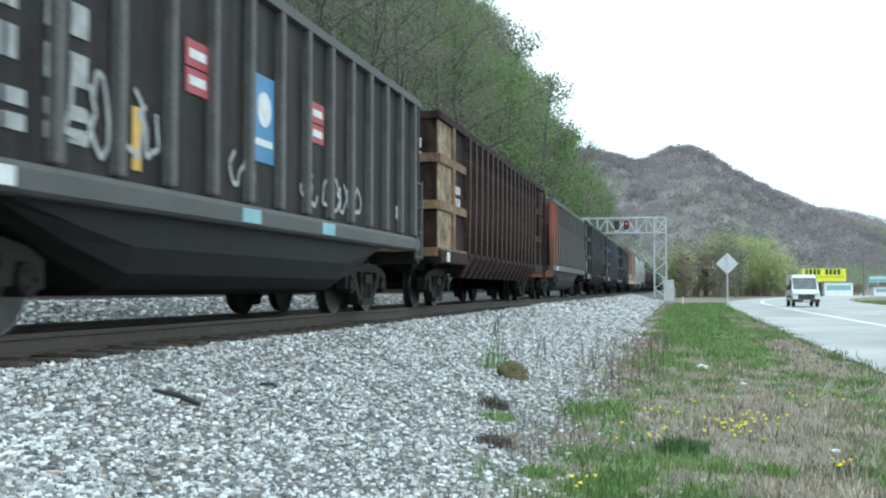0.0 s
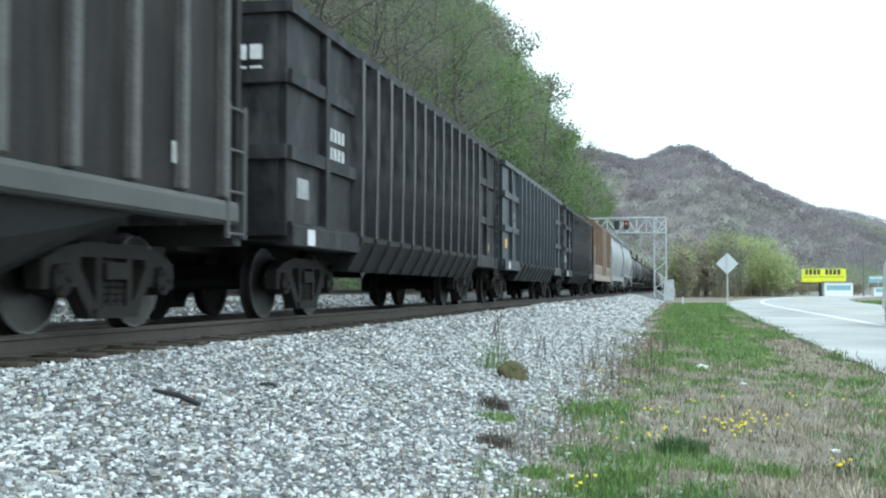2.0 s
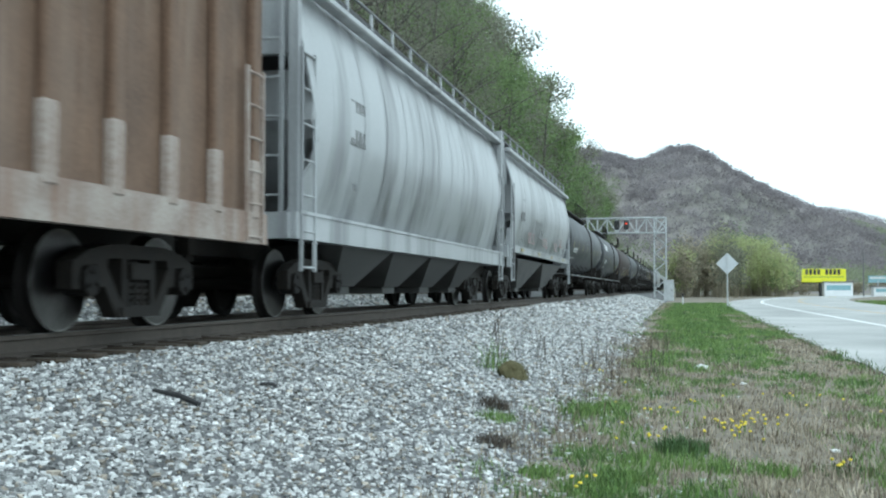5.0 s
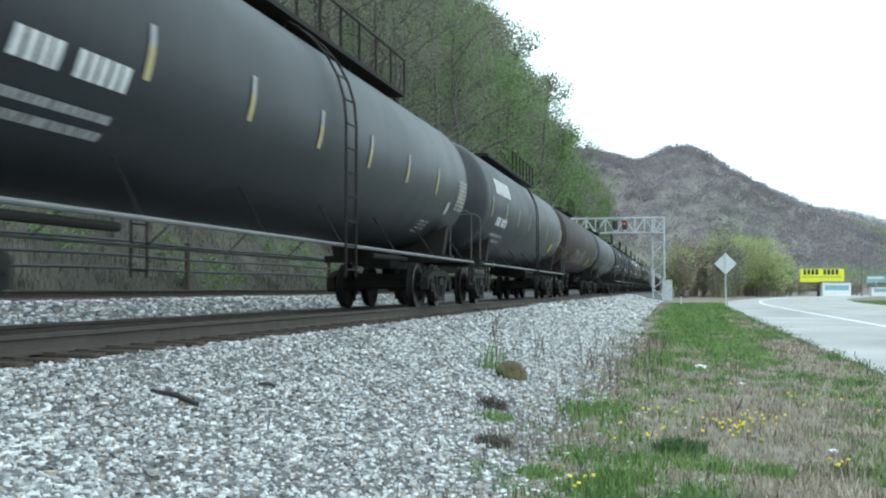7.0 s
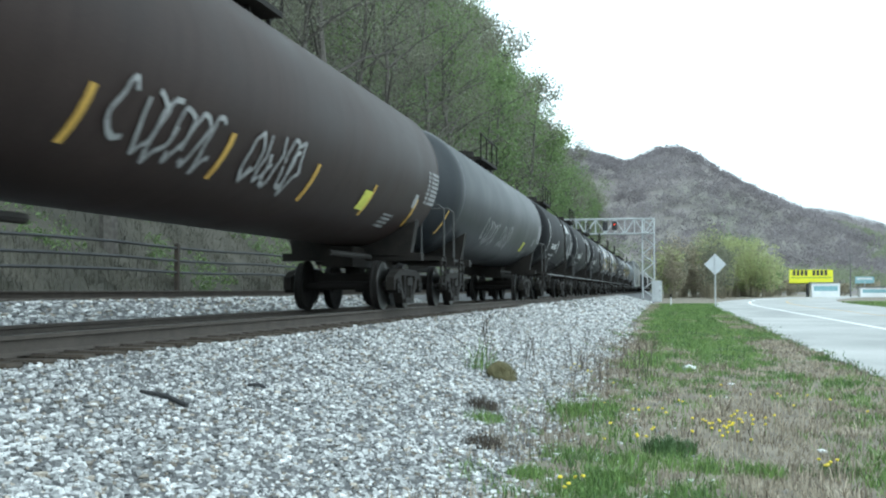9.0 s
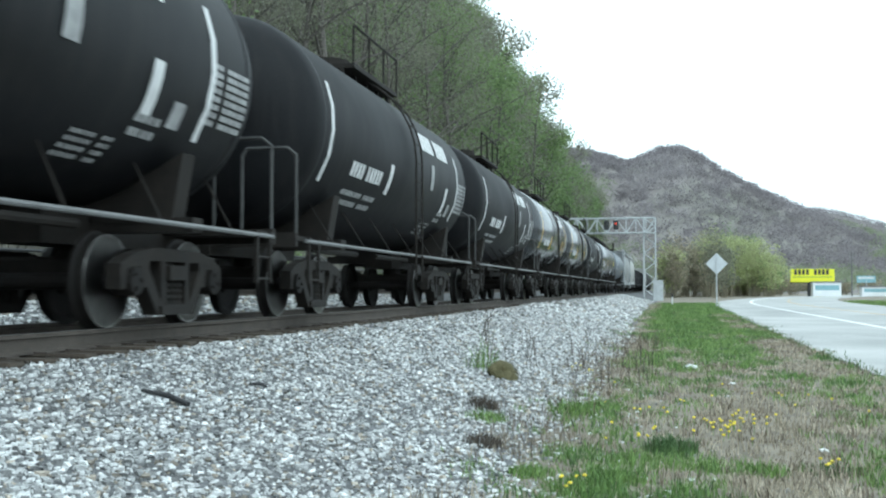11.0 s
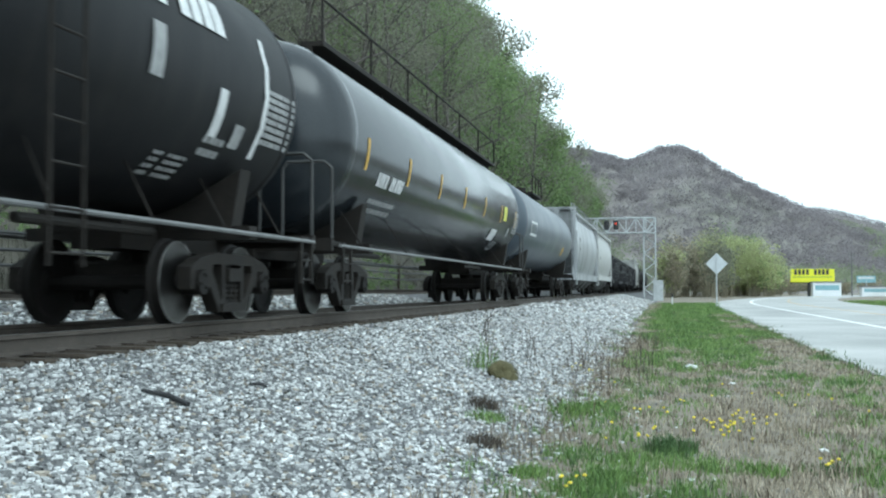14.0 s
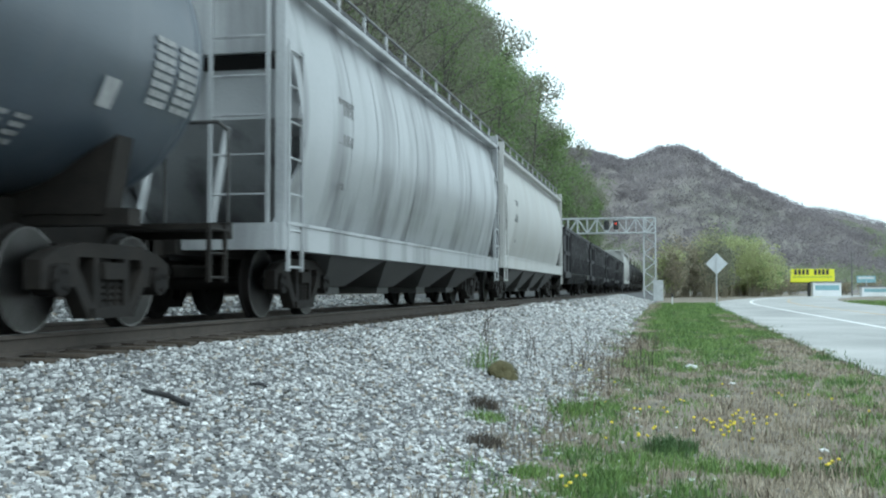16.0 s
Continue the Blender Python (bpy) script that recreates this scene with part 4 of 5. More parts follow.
        for y in (-0.24, 0.24):
            for (x0, z0), (x1, z1) in zip(arc, arc[1:]):
                rod(bm, (s * x0, y, z0), (s * x1, y, z1), 0.02, 6)
        for i in range(11):
            z = 0.65 + i * 0.34
            dz = max(0.0, z - zc)
            x = math.sqrt(max(0.2, (r + 0.12) ** 2 - dz * dz))
            rod(bm, (s * x, -0.24, z), (s * x, 0.24, z), 0.013, 6)
        part("ladder", bm, M_STEEL, car, "black steel ladder up the tank's side")

    g -= 0.42

    def on(z):
        return math.sqrt(max(0.01, (r + 0.012) ** 2 - (z - zc) ** 2))

    def patch(name, y0, y1, z0, z1, mt, lab=""):
        bm = B()
        k = 4
        va = [(bm.verts.new((on(z0 + (z1 - z0) * i / k), y0, z0 + (z1 - z0) * i / k)), bm.verts.new((on(z0 + (z1 - z0) * i / k), y1, z0 + (z1 - z0) * i / k))) for i in range(k + 1)]
        for a, b in zip(va, va[1:]):
            bm.faces.new((a[0], a[1], b[1], b[0]))
        return part(name, bm, mt, tank, lab, at=pose(0, 0, -zc))

    def lines(y, z, rows, n, w, hh, mt, pitch=1.5, gap=0.3):
        """Rows of plain bars, one for each character, with the breaks between words."""
        bm = B()
        row_rng = random.Random(int(y * 100) + n)
        skips = ((4,) if n > 7 else ()) if rows == 1 else (row_rng.randrange(2, n),) if n > 5 else ()
        for q in range(rows):
            for i in range(n):
                za = z - q * hh * pitch
                ya = y + (i + row_rng.uniform(-0.08, 0.08)) * w * (1 + gap)
                if n > 5 and i in skips:
                    continue
                if rows == 1:
                    patch("letter_bar", ya, ya + w, za - hh, za, mt)
                    continue
                v = [bm.verts.new((on(zz) + 0.002, yy, zz)) for yy, zz in ((ya, za - hh), (ya + w, za - hh), (ya + w, za), (ya, za))]
                bm.faces.new(v)
        if rows == 1:
            bm.free()
            return None
        ob = part("stencilling", bm, mt, tank, "rows of stencilled bars", at=pose(0, 0, -zc))
        ob["kind"] = "stuff"
        return ob
    if bands:
        mt = M_YELLOW if bands is True else bands
        zr = 1.62 if marks == 3 else 2.25 if long_car else 2.0
        for k in range(8 if marks in (1, 2) else 7):
            y = (-g + 1.0 + (2 * g - 2.0) * k / 6) if marks != 3 else -7.6 + 3 * k
            if long_car and marks in (1, 2):
                y = -8.0 + 2.37 * k
                patch("reflector", y - 0.06, y + 0.06, zr, zr + 0.3, M_STRIP, "yellow reflective strip")
                patch("reflector", y - 0.06, y + 0.06, zr + 0.3, zr + 0.5, M_STENCIL, "white reflective strip")
                continue
            if k in (0, 6) and not long_car:
                patch("reflector", y - 0.35, y - 0.23, 1.9, 3.3, mt, "narrow reflective strip")
            elif k in (2, 5) or long_car:
                patch("reflector", y, y + (0.12 if long_car else 0.2), zr, zr + 0.5, mt, "narrow reflective strip")
    if marks:
        zn = 2.32 if not long_car else 2.3
        if marks not in (3, 6):
            lines(-g + 1.9, zn, 1, 10, 0.13, 0.22, M_WHITE, 1.5, 0.32)
            lines(-g + 1.9, zn - 0.42, 2, 14, 0.11, 0.07, M_STENCIL, 2.0, 0.2)
        lines(g - 1.25, 2.72, 8, 9, 0.085, 0.055, M_STENCIL, 1.5, 0.15)
        lines(g - 3.4, 1.75, 4, 7, 0.08, 0.035, M_STENCIL, 1.8)
        patch("placard", g - 2.0, g - 1.75, 1.95, 2.2, M_STENCIL, "square pale placard")
    if marks == 2:
        lines(-g + 1.5, 3.3, 1, 6, 0.3, 0.4, M_WHITE, 1.5, 0.4)
        patch("placard", g - 2.9, g - 2.5, 1.8, 2.1, M_LEMON, "yellow placard")
    if marks == 3:
        for y, z, w, q in ((-3.8, 1.6, 2.2, 31), (-0.8, 1.6, 2.0, 33)):
            scrawl(tank, 0, y, z - zc, w, 0.75, M_STENCIL, q, lambda z: math.sqrt(max(0.01, (r + 0.012) ** 2 - z * z)))
        patch("placard", 4.0, 4.45, 1.7, 2.0, M_LEMON, "yellow placard")
    if marks == 4:
        lines(0.9, 3.42, 1, 9, 0.23, 0.36, M_WHITE, 1.5, 0.18)
        patch("marking", 1.6, 1.85, 2.35, 2.85, M_STENCIL, "upright pale panel")
        lines(g - 2.6, 2.0, 2, 4, 0.1, 0.07, M_STENCIL, 1.8)
    if marks == 5:
        patch("placard", g - 3.3, g - 2.75, 2.35, 2.75, M_LEMON, "yellow placard")
        patch("marking", g - 4.6, g - 3.7, 1.75, 2.05, M_WHITE, "white sprayed patch")
    if marks == 6:
        scrawl(tank, 0, 3.2, 2.0 - zc, 1.2, 0.4, M_STENCIL, 35, lambda z: math.sqrt(max(0.01, (r + 0.012) ** 2 - z * z)))
        patch("marking", -g + 1.2, -g + 2.9, 2.25, 2.75, M_WHITE, "white framed name panel")
        patch("panel", -g + 1.28, -g + 2.82, 2.33, 2.67, mat).scale = (1.002, 1, 1)
        lines(-g + 1.5, 2.6, 1, 7, 0.12, 0.2, M_WHITE)
        patch("placard", g - 4.2, g - 3.6, 1.9, 2.25, M_YELLOW, "yellow placard")
    return car


coal_hopper(4.75, 18.75, M_COAL, 1, "dark ribbed coal hopper with red, blue and sprayed marks")
gondola(20.3, 36.8, M_RUST, M_PATINA, True, "rust-brown ribbed gondola with peeling cream end", 15, M_RUSTRIB)
coal_hopper(39.2, 53.3, M_ORANGE, 2, "dark ribbed coal hopper with rusty orange end")
gondola(54.7, 69.5, M_GON, M_GON, True, "black ribbed gondola with white stencils")
gondola(70.9, 85.2, M_GREY, M_GREY, True, "slate-grey weathered ribbed gondola", 10, M_GREYRIB)
gondola(86.7, 100.9, M_GON, M_GON, True, "black ribbed gondola with pale rib edges")
boxcar(102.4, 117.9, "brown weathered ribbed boxcar with peeling paint")
covered_hopper(118.9, 134.8, M_PALE, "pale grey round-sided covered hopper")
covered_hopper(136.1, 152.8, M_PALE, "pale grey covered hopper with red stencils and sprayed strokes", True, 1.6)
tank_car(153.4, 173.6, M_TANKM, "long black tank car with white strips and stencils", 1, M_WHITE, 6.2)
tank_car(174.7, 193.8, M_TANKM, "dark slate tank car with white lettering bars", 2, M_WHITE, 5.0)
tank_car(194.6, 214.2, M_TANKB, "dull brown tank car with sprayed strokes and yellow strips", 3, True)
tank_car(215.2, 232.8, M_TANKM, "grey tank car with white sprayed strokes", 3, False)
tank_car(233.9, 246.5, M_TANK, "short black tank car with white stencils", 4, M_WHITE)
tank_car(247.3, 259.6, M_TANK, "short black tank car with white stencils", 4, M_WHITE)
tank_car(260.4, 272.5, M_TANK, "short black tank car with white stencils", 4, M_WHITE)
tank_car(273.3, 285.4, M_TANKS, "short glossy black tank car with yellow strips", 4, True)
tank_car(286.2, 298.4, M_TANKS, "short glossy black tank car with yellow end strips", 1, True)
tank_car(299.2, 311.9, M_TANK, "short black tank car with white stencils", 4, M_WHITE)
tank_car(312.7, 332.6, M_TANKG, "long slate tank car with yellow strips and placard", 5, True, 8.5)
tank_car(333.2, 351.7, M_TANKBL, "blue-grey frameless tank car with framed name panel", 6, False)
covered_hopper(353.1, 370.1, M_PALE, "pale grey streaked covered hopper", False, 1.18)
covered_hopper(371.0, 388.5, M_PALE2, "off-white round-sided covered hopper")
for k in range(4):
    gondola(389.3 + k * 16.9, 404.8 + k * 16.9, M_GON, M_GON, False, "low black ribbed gondola far down the train", top=3.15)
covered_hopper(457.2, 473.6, M_PALE2, "off-white round-sided covered hopper")
for k in range(5):
    tank_car(474.8 + k * 17.6, 491.3 + k * 17.6, M_TANK, "black tank car far down the train", 1, False)

# ---- van ----


def van():
    v = thing("van", pose(9.5, 88, -0.979), "white high-roofed panel van driving on the road", "van")
    side = [(-2.75, 0.45), (-2.8, 0.8), (-2.7, 1.12), (-1.95, 1.32), (-1.1, 2.3), (-0.75, 2.46), (2.6, 2.5), (2.78, 2.3), (2.8, 0.5)]
    bm = extrude_x(B(), side, -0.98, 0.98)
    bmesh.ops.bevel(bm, geom=[e for e in bm.edges if abs(e.verts[0].co.x - e.verts[1].co.x) < 0.01], offset=0.09, segments=2, affect="EDGES")
    for q in bm.verts:
        if q.co.z > 1.2:
            q.co.x *= 1 - 0.09 * (q.co.z - 1.2) / 1.3
    part("body", bm, M_VAN, v)
    part("windscreen", extrude_x(B(), [(-1.93, 1.38), (-1.22, 2.2), (-1.2, 2.18), (-1.88, 1.36)], -0.86, 0.86), M_SCREEN, v, at=pose(0, -0.045, 0.03))
    part("grille", bevelled(box(B(), -0.6, 0.6, -2.83, -2.74, 0.62, 0.98), 0.02), M_DARK, v, "black grille")
    part("bumper", bevelled(box(B(), -0.97, 0.97, -2.9, -2.6, 0.36, 0.6), 0.04), M_DARK, v, "dark bumper")
    part("number_plate", box(B(), -0.26, 0.26, -2.92, -2.905, 0.42, 0.54), M_WHITE, v)
    for s in (-1, 1):
        part("headlight", bevelled(box(B(), s * 0.76 - 0.17, s * 0.76 + 0.17, -2.82, -2.6, 0.82, 1.08), 0.03), M_GALV, v, "clear headlight")
        part("side_window", extrude_x(B(), [(-1.6, 1.42), (-1.05, 2.1), (-0.35, 2.1), (-0.35, 1.38)], s * 0.985 - 0.01, s * 0.985 + 0.01), M_GLASS, v)
        part("mirror", bevelled(box(B(), s * 1.18 - 0.13, s * 1.18 + 0.13, -1.55, -1.42, 1.3, 1.68), 0.03), M_DARK, v)
        part("door_seam", box(B(), s * 0.982 - 0.004, s * 0.982 + 0.004, -0.3, 1.0, 0.5, 2.2), M_VAN, v)
        part("rub_strip", box(B(), s * 0.99 - 0.012, s * 0.99 + 0.012, -1.5, 1.6, 0.72, 0.86), M_DARK, v)
        for y in (-1.85, 1.75):
            w = part("wheel", lathe(B(), [(-0.12, 0.2), (-0.12, 0.32), (-0.09, 0.36), (0.09, 0.36), (0.12, 0.32), (0.12, 0.2)], "x", 24), M_RUBBER, v, "", True, pose(s * 0.87, y, 0.36))
            bm = lathe(B(), [(s * 0.08, 0.05), (s * 0.125, 0.06), (s * 0.11, 0.21), (s * 0.05, 0.21)], "x", 18)
            for k in range(5):
                a = k * math.tau / 5
                rod(bm, (s * 0.12, 0.05 * math.cos(a), 0.05 * math.sin(a)), (s * 0.12, 0.2 * math.cos(a), 0.2 * math.sin(a)), 0.022, 6)
            part("rim", bm, M_GALV, w)
            VAN_WHEELS.append(w)
    return v


VAN_WHEELS = []
VAN = van()

# ---- signal bridge, cabinet, sign ----


def truss_beam(bm, p, q, side, deep, r, bays):
    """Four chords with zigzag lacing between p and q; side and deep are the box's cross directions."""
    p, q, side, deep = Vector(p), Vector(q), Vector(side), Vector(deep)
    for a in (-0.5, 0.5):
        for b in (-0.5, 0.5):
            o = side * a + deep * b
            rod(bm, p + o, q + o, r, 6)
    for k in range(bays):
        u, v = p + (q - p) * k / bays, p + (q - p) * (k + 1) / bays
        flip = 1 if k % 2 else -1
        for s in (-0.5, 0.5):
            rod(bm, u + side * s + deep * -0.5 * flip, v + side * s + deep * 0.5 * flip, r * 0.6, 5)
            rod(bm, u + side * -0.5 * flip + deep * s, v + side * 0.5 * flip + deep * s, r * 0.6, 5)
            rod(bm, v + side * s - deep * 0.5, v + side * s + deep * 0.5, r * 0.6, 5)
    return bm


YB = 128.0
bridge = thing("signal_bridge", pose(-2.0, YB, -0.6), "grey lattice steel signal bridge spanning both tracks", "signal bridge")
part("leg", truss_beam(B(), (0, 0, 0), (0, 0, 9.3), (1.35, 0, 0), (0, 1.2, 0), 0.085, 9), M_GALV, bridge)
part("leg", truss_beam(B(), (-14.5, 0, 1.0), (-14.5, 0, 9.3), (1.35, 0, 0), (0, 1.2, 0), 0.085, 8), M_GALV, bridge)
part("span", truss_beam(B(), (-15.2, 0, 8.45), (0.7, 0, 8.45), (0, 1.2, 0), (0, 0, 1.75), 0.085, 14), M_GALV, bridge)
part("walkway", box(B(), -15.2, 0.7, -1.5, -0.7, 7.5, 7.56), M_GALV, bridge)
for x in (-4.95, -3.85):
    head = part("signal_head", bevelled(box(B(), x - 0.3, x + 0.3, -0.92, -0.75, 7.95, 9.05), 0.08), M_DARK, bridge, "tall black signal head")
    for k, z in enumerate((8.75, 8.5, 8.25)):
        part("hood", rod(B(), (x, -0.9, z), (x, -1.15, z), 0.11, 10), M_DARK, head)
    if x > -4:
        part("lamp", rod(B(), (x, -1.15, 8.62), (x, -1.17, 8.62), 0.1, 12), glowing("red_signal", (0.9, 0.07, 0.03), 1.0), head, "lit red lamp")
for dx, w, hgt in ((0.95, 1.1, 2.6),):
    c = thing("relay_cabinet", pose(-1.0, YB - 4, -0.98), "pale grey steel relay cabinet beside the signal bridge", "cabinet")
    part("body", bevelled(box(B(), -0.55, 0.55, -0.5, 0.5, 0, 2.3), 0.03), M_GALV, c)
    part("roof", bevelled(box(B(), -0.62, 0.62, -0.57, 0.57, 2.3, 2.4), 0.02), M_GALV, c)
    part("door", box(B(), -0.45, 0.45, -0.515, -0.5, 0.15, 2.2), M_GALV, c)
    part("handle", rod(B(), (0.3, -0.53, 1.1), (0.3, -0.53, 1.35), 0.02), M_DARK, c)

sg = thing("warning_sign", pose(3.85, 88, -1.0), "diamond road sign seen from its bare metal back", "road sign")
part("post", box(B(), -0.045, 0.045, -0.045, 0.045, -0.1, 4.2), M_GALV, sg, "square steel post")
part("plate", bevelled(box(B(), -0.61, 0.61, 0.05, 0.07, -0.61, 0.61), 0.006), M_SIGN, sg, "bare aluminium diamond plate", at=pose(0, 0, 3.4, 0, 45, 0))
mp = thing("marker_post", pose(0.4, 92, -1.0), "short white marker post with a dark top", "marker post")
part("post", bevelled(box(B(), -0.06, 0.06, -0.03, 0.03, -0.1, 0.75), 0.01), M_WHITE, mp)
part("cap", bevelled(box(B(), -0.065, 0.065, -0.035, 0.035, 0.75, 1.0), 0.01), M_DARK, mp)

# ---- fence of heavy cables behind the far track ----
fence = thing("cable_fence", pose(-14.9, 0, 0.32), "dark three-strand cable fence along the bank", "fence")
for z in (0.62, 0.98, 1.38):
    bm = B()
    rings = [[bm.verts.new((0.045 * math.cos(q), 10 + k * 3.5, z + 0.03 * math.sin(k * 1.7) + 0.045 * math.sin(q))) for q in (0, 1.047, 2.094, 3.142, 4.189, 5.236)] for k in range(41)]
    for a, b in zip(rings, rings[1:]):
        for q in range(6):
            bm.faces.new((a[q], a[(q + 1) % 6], b[(q + 1) % 6], b[q]))
    bm.faces.new(rings[0][::-1])
    bm.faces.new(rings[-1])
    part("cable", bm, M_DARK, fence)
post = finish("post", bevelled(box(B(), -0.07, 0.07, -0.07, 0.07, -0.3, 1.5), 0.015), M_TIE)
for k in range(9):
    share("post", post, fence, pose(0, 31 + k * 14, 0))

# ---- trees ----


def leaf_mesh(name, mat, clumps, per, size, seed, spread):
    """Many small bent leaf sprays round the given clump centres (x, y, z, radius)."""
    rng = np.random.default_rng(seed)
    verts, faces = [], []
    for cx, cy, cz, cr in clumps:
        c = rng.normal(size=(per, 3))
        c /= np.linalg.norm(c, axis=1)[:, None]
        c *= (rng.random(per) ** 0.45)[:, None] * cr * np.array((1, 1, 0.9))
        c += (cx, cy, cz)
        u = rng.normal(size=(per, 3))
        u /= np.linalg.norm(u, axis=1)[:, None]
        w = rng.normal(size=(per, 3))
        v = np.cross(u, w)
        v /= np.linalg.norm(v, axis=1)[:, None]
        s = size * (0.5 + rng.random(per))[:, None]
        base = len(verts)
        quad = np.stack((c - u * s, c + v * s * 0.45, c + u * s, c - v * s * 0.45), 1).reshape(-1, 3)
        verts += quad.tolist()
        faces += [(base + 4 * i, base + 4 * i + 1, base + 4 * i + 2, base + 4 * i + 3) for i in range(per)]
    me = bpy.data.meshes.new(name)
    me.from_pydata(verts, [], faces)
    me.materials.append(mat)
    return me


def tree_meshes(seed, high, wide, mat, per, size, n_clumps):
    """A tapered trunk with forking limbs; leaf clumps sit along the limbs."""
    rng = random.Random(seed)
    bm = B()
    clumps = []
    lean = Vector((rng.uniform(0.0, 0.14), rng.uniform(-0.06, 0.06), 1))
    r0 = high * 0.014
    prev = Vector((0, 0, -0.6))
    steps = 7
    for k in range(steps):
        z = high * 0.86 * (k + 1) / steps
        nxt = Vector((lean.x * z + rng.uniform(-0.2, 0.2), lean.y * z + rng.uniform(-0.2, 0.2), z))
        rod(bm, prev, nxt, r0 * (1 - k / steps * 0.85), 7, r0 * (1 - (k + 1) / steps * 0.85))
        if k >= 1:
            for j in range(3 if k < steps - 1 else 4):
                a = rng.uniform(0, math.tau)
                ln = wide * rng.uniform(0.6, 1.1) * (1.0 - 0.55 * (k / steps) ** 2) * (0.75 if k == 1 else 1)
                tip = nxt + Vector((math.cos(a) * ln, math.sin(a) * ln, ln * rng.uniform(0.3, 1.05)))
                mid = nxt.lerp(tip, 0.5) + Vector((0, 0, 0.06 * ln))
                rr = r0 * 0.36 * (1 - k / steps * 0.6)
                rod(bm, nxt, mid, rr, 5, rr * 0.7)
                rod(bm, mid, tip, rr * 0.7, 5, rr * 0.25)
                for q in range(4):
                    b = mid.lerp(tip, rng.uniform(-0.4, 0.9))
                    e = b + Vector((rng.uniform(-1, 1), rng.uniform(-1, 1), rng.uniform(0.2, 1))) * ln * 0.34
                    rod(bm, b, e, rr * 0.35, 4, rr * 0.12)
                    clumps.append((*e, wide * rng.uniform(0.22, 0.42)))
                clumps.append((*tip, wide * rng.uniform(0.24, 0.42)))
        prev = nxt
    clumps.append((*prev, wide * 0.3))
    rng.shuffle(clumps)
    return finish("trunk", bm, M_BARK), leaf_mesh("crown", mat, clumps[:n_clumps], per, size, seed, wide)


KINDS = [tree_meshes(11, 21, 5.0, M_LEAF, 88, 0.095, 84), tree_meshes(12, 24, 5.2, M_LEAF2, 70, 0.088, 84), tree_meshes(13, 19, 4.6, M_LEAF2, 84, 0.092, 80),
         tree_meshes(14, 23, 5.4, M_LEAF2, 64, 0.085, 86), tree_meshes(15, 17, 4.4, M_LEAF, 88, 0.095, 76)]
FAR_KINDS = [tree_meshes(21, 20, 5.2, M_LEAF, 48, 0.2, 70), tree_meshes(22, 22, 5.2, M_LEAF2, 40, 0.18, 72), tree_meshes(23, 17, 4.8, M_LEAF, 48, 0.2, 66)]
LABELS = ["tall slender hillside tree in fresh spring leaf", "half-bare hillside tree with grey-green buds"]


def plant(x, y, kind, far, scale, turn):
    trunk, crown = (FAR_KINDS if far else KINDS)[kind]
    green = crown.materials[0] is M_LEAF
    t = thing("tree", Matrix.LocRotScale((x, y, ground(x, y)), Euler((0, 0, turn)), (scale, scale, scale)), LABELS[0] if green else LABELS[1], "tree", "trees on the bank")
    share("trunk", trunk, t, Matrix())
    share("crown", crown, t, Matrix())


rng = random.Random(5)
for row, (x0, gap, y0, y1, big) in enumerate(((-18.0, 5.2, 24, 190, 0.91), (-22.5, 6.0, 27, 200, 0.98), (-28, 7.0, 34, 210, 1.0), (-35, 8.0, 42, 220, 0.85), (-44, 10, 60, 240, 0.8), (-55, 13, 90, 250, 0.75))):
    y = y0
    while y < y1:
        far = y > 95 or row > 3
        plant(x0 + rng.uniform(-1.6, 1.6), y, rng.randrange(3 if far else 5), far, big * rng.uniform(0.85, 1.15), rng.uniform(0, 6.28))
        y += gap * rng.uniform(0.75, 1.3) * (1.25 if far else 1)
for k in range(16):
    plant(rng.uniform(-24, -15.6), rng.uniform(225, 325), rng.randrange(3), True, rng.uniform(0.7, 0.9), rng.uniform(0, 6.28))
for k in range(26):
    plant(rng.uniform(-50, -18), rng.uniform(200, 330), rng.randrange(3), True, rng.uniform(0.65, 0.85), rng.uniform(0, 6.28))

# undergrowth along the foot of the bank
def scatter(name, mat, spots, per, size, seed, label, category):
    me = leaf_mesh(name, mat, spots, per, size, seed, 1)
    return tagged(new(name, me), label, category, kind="stuff")


spots, dry = [], []
for k in range(2600):
    x, y = -15.1 - abs(rng.gauss(0, 2.6)), 14 + 110 * rng.random() ** 1.5
    c = (x, y, ground(x, y) + 0.05, rng.uniform(0.18, 0.5))
    (spots if noise.noise((x * 0.3, y * 0.14, 2)) > 0.02 else dry).append(c)
scatter("undergrowth", M_LEAF, spots, 32, 0.06, 41, "low green undergrowth on the bank", "undergrowth")


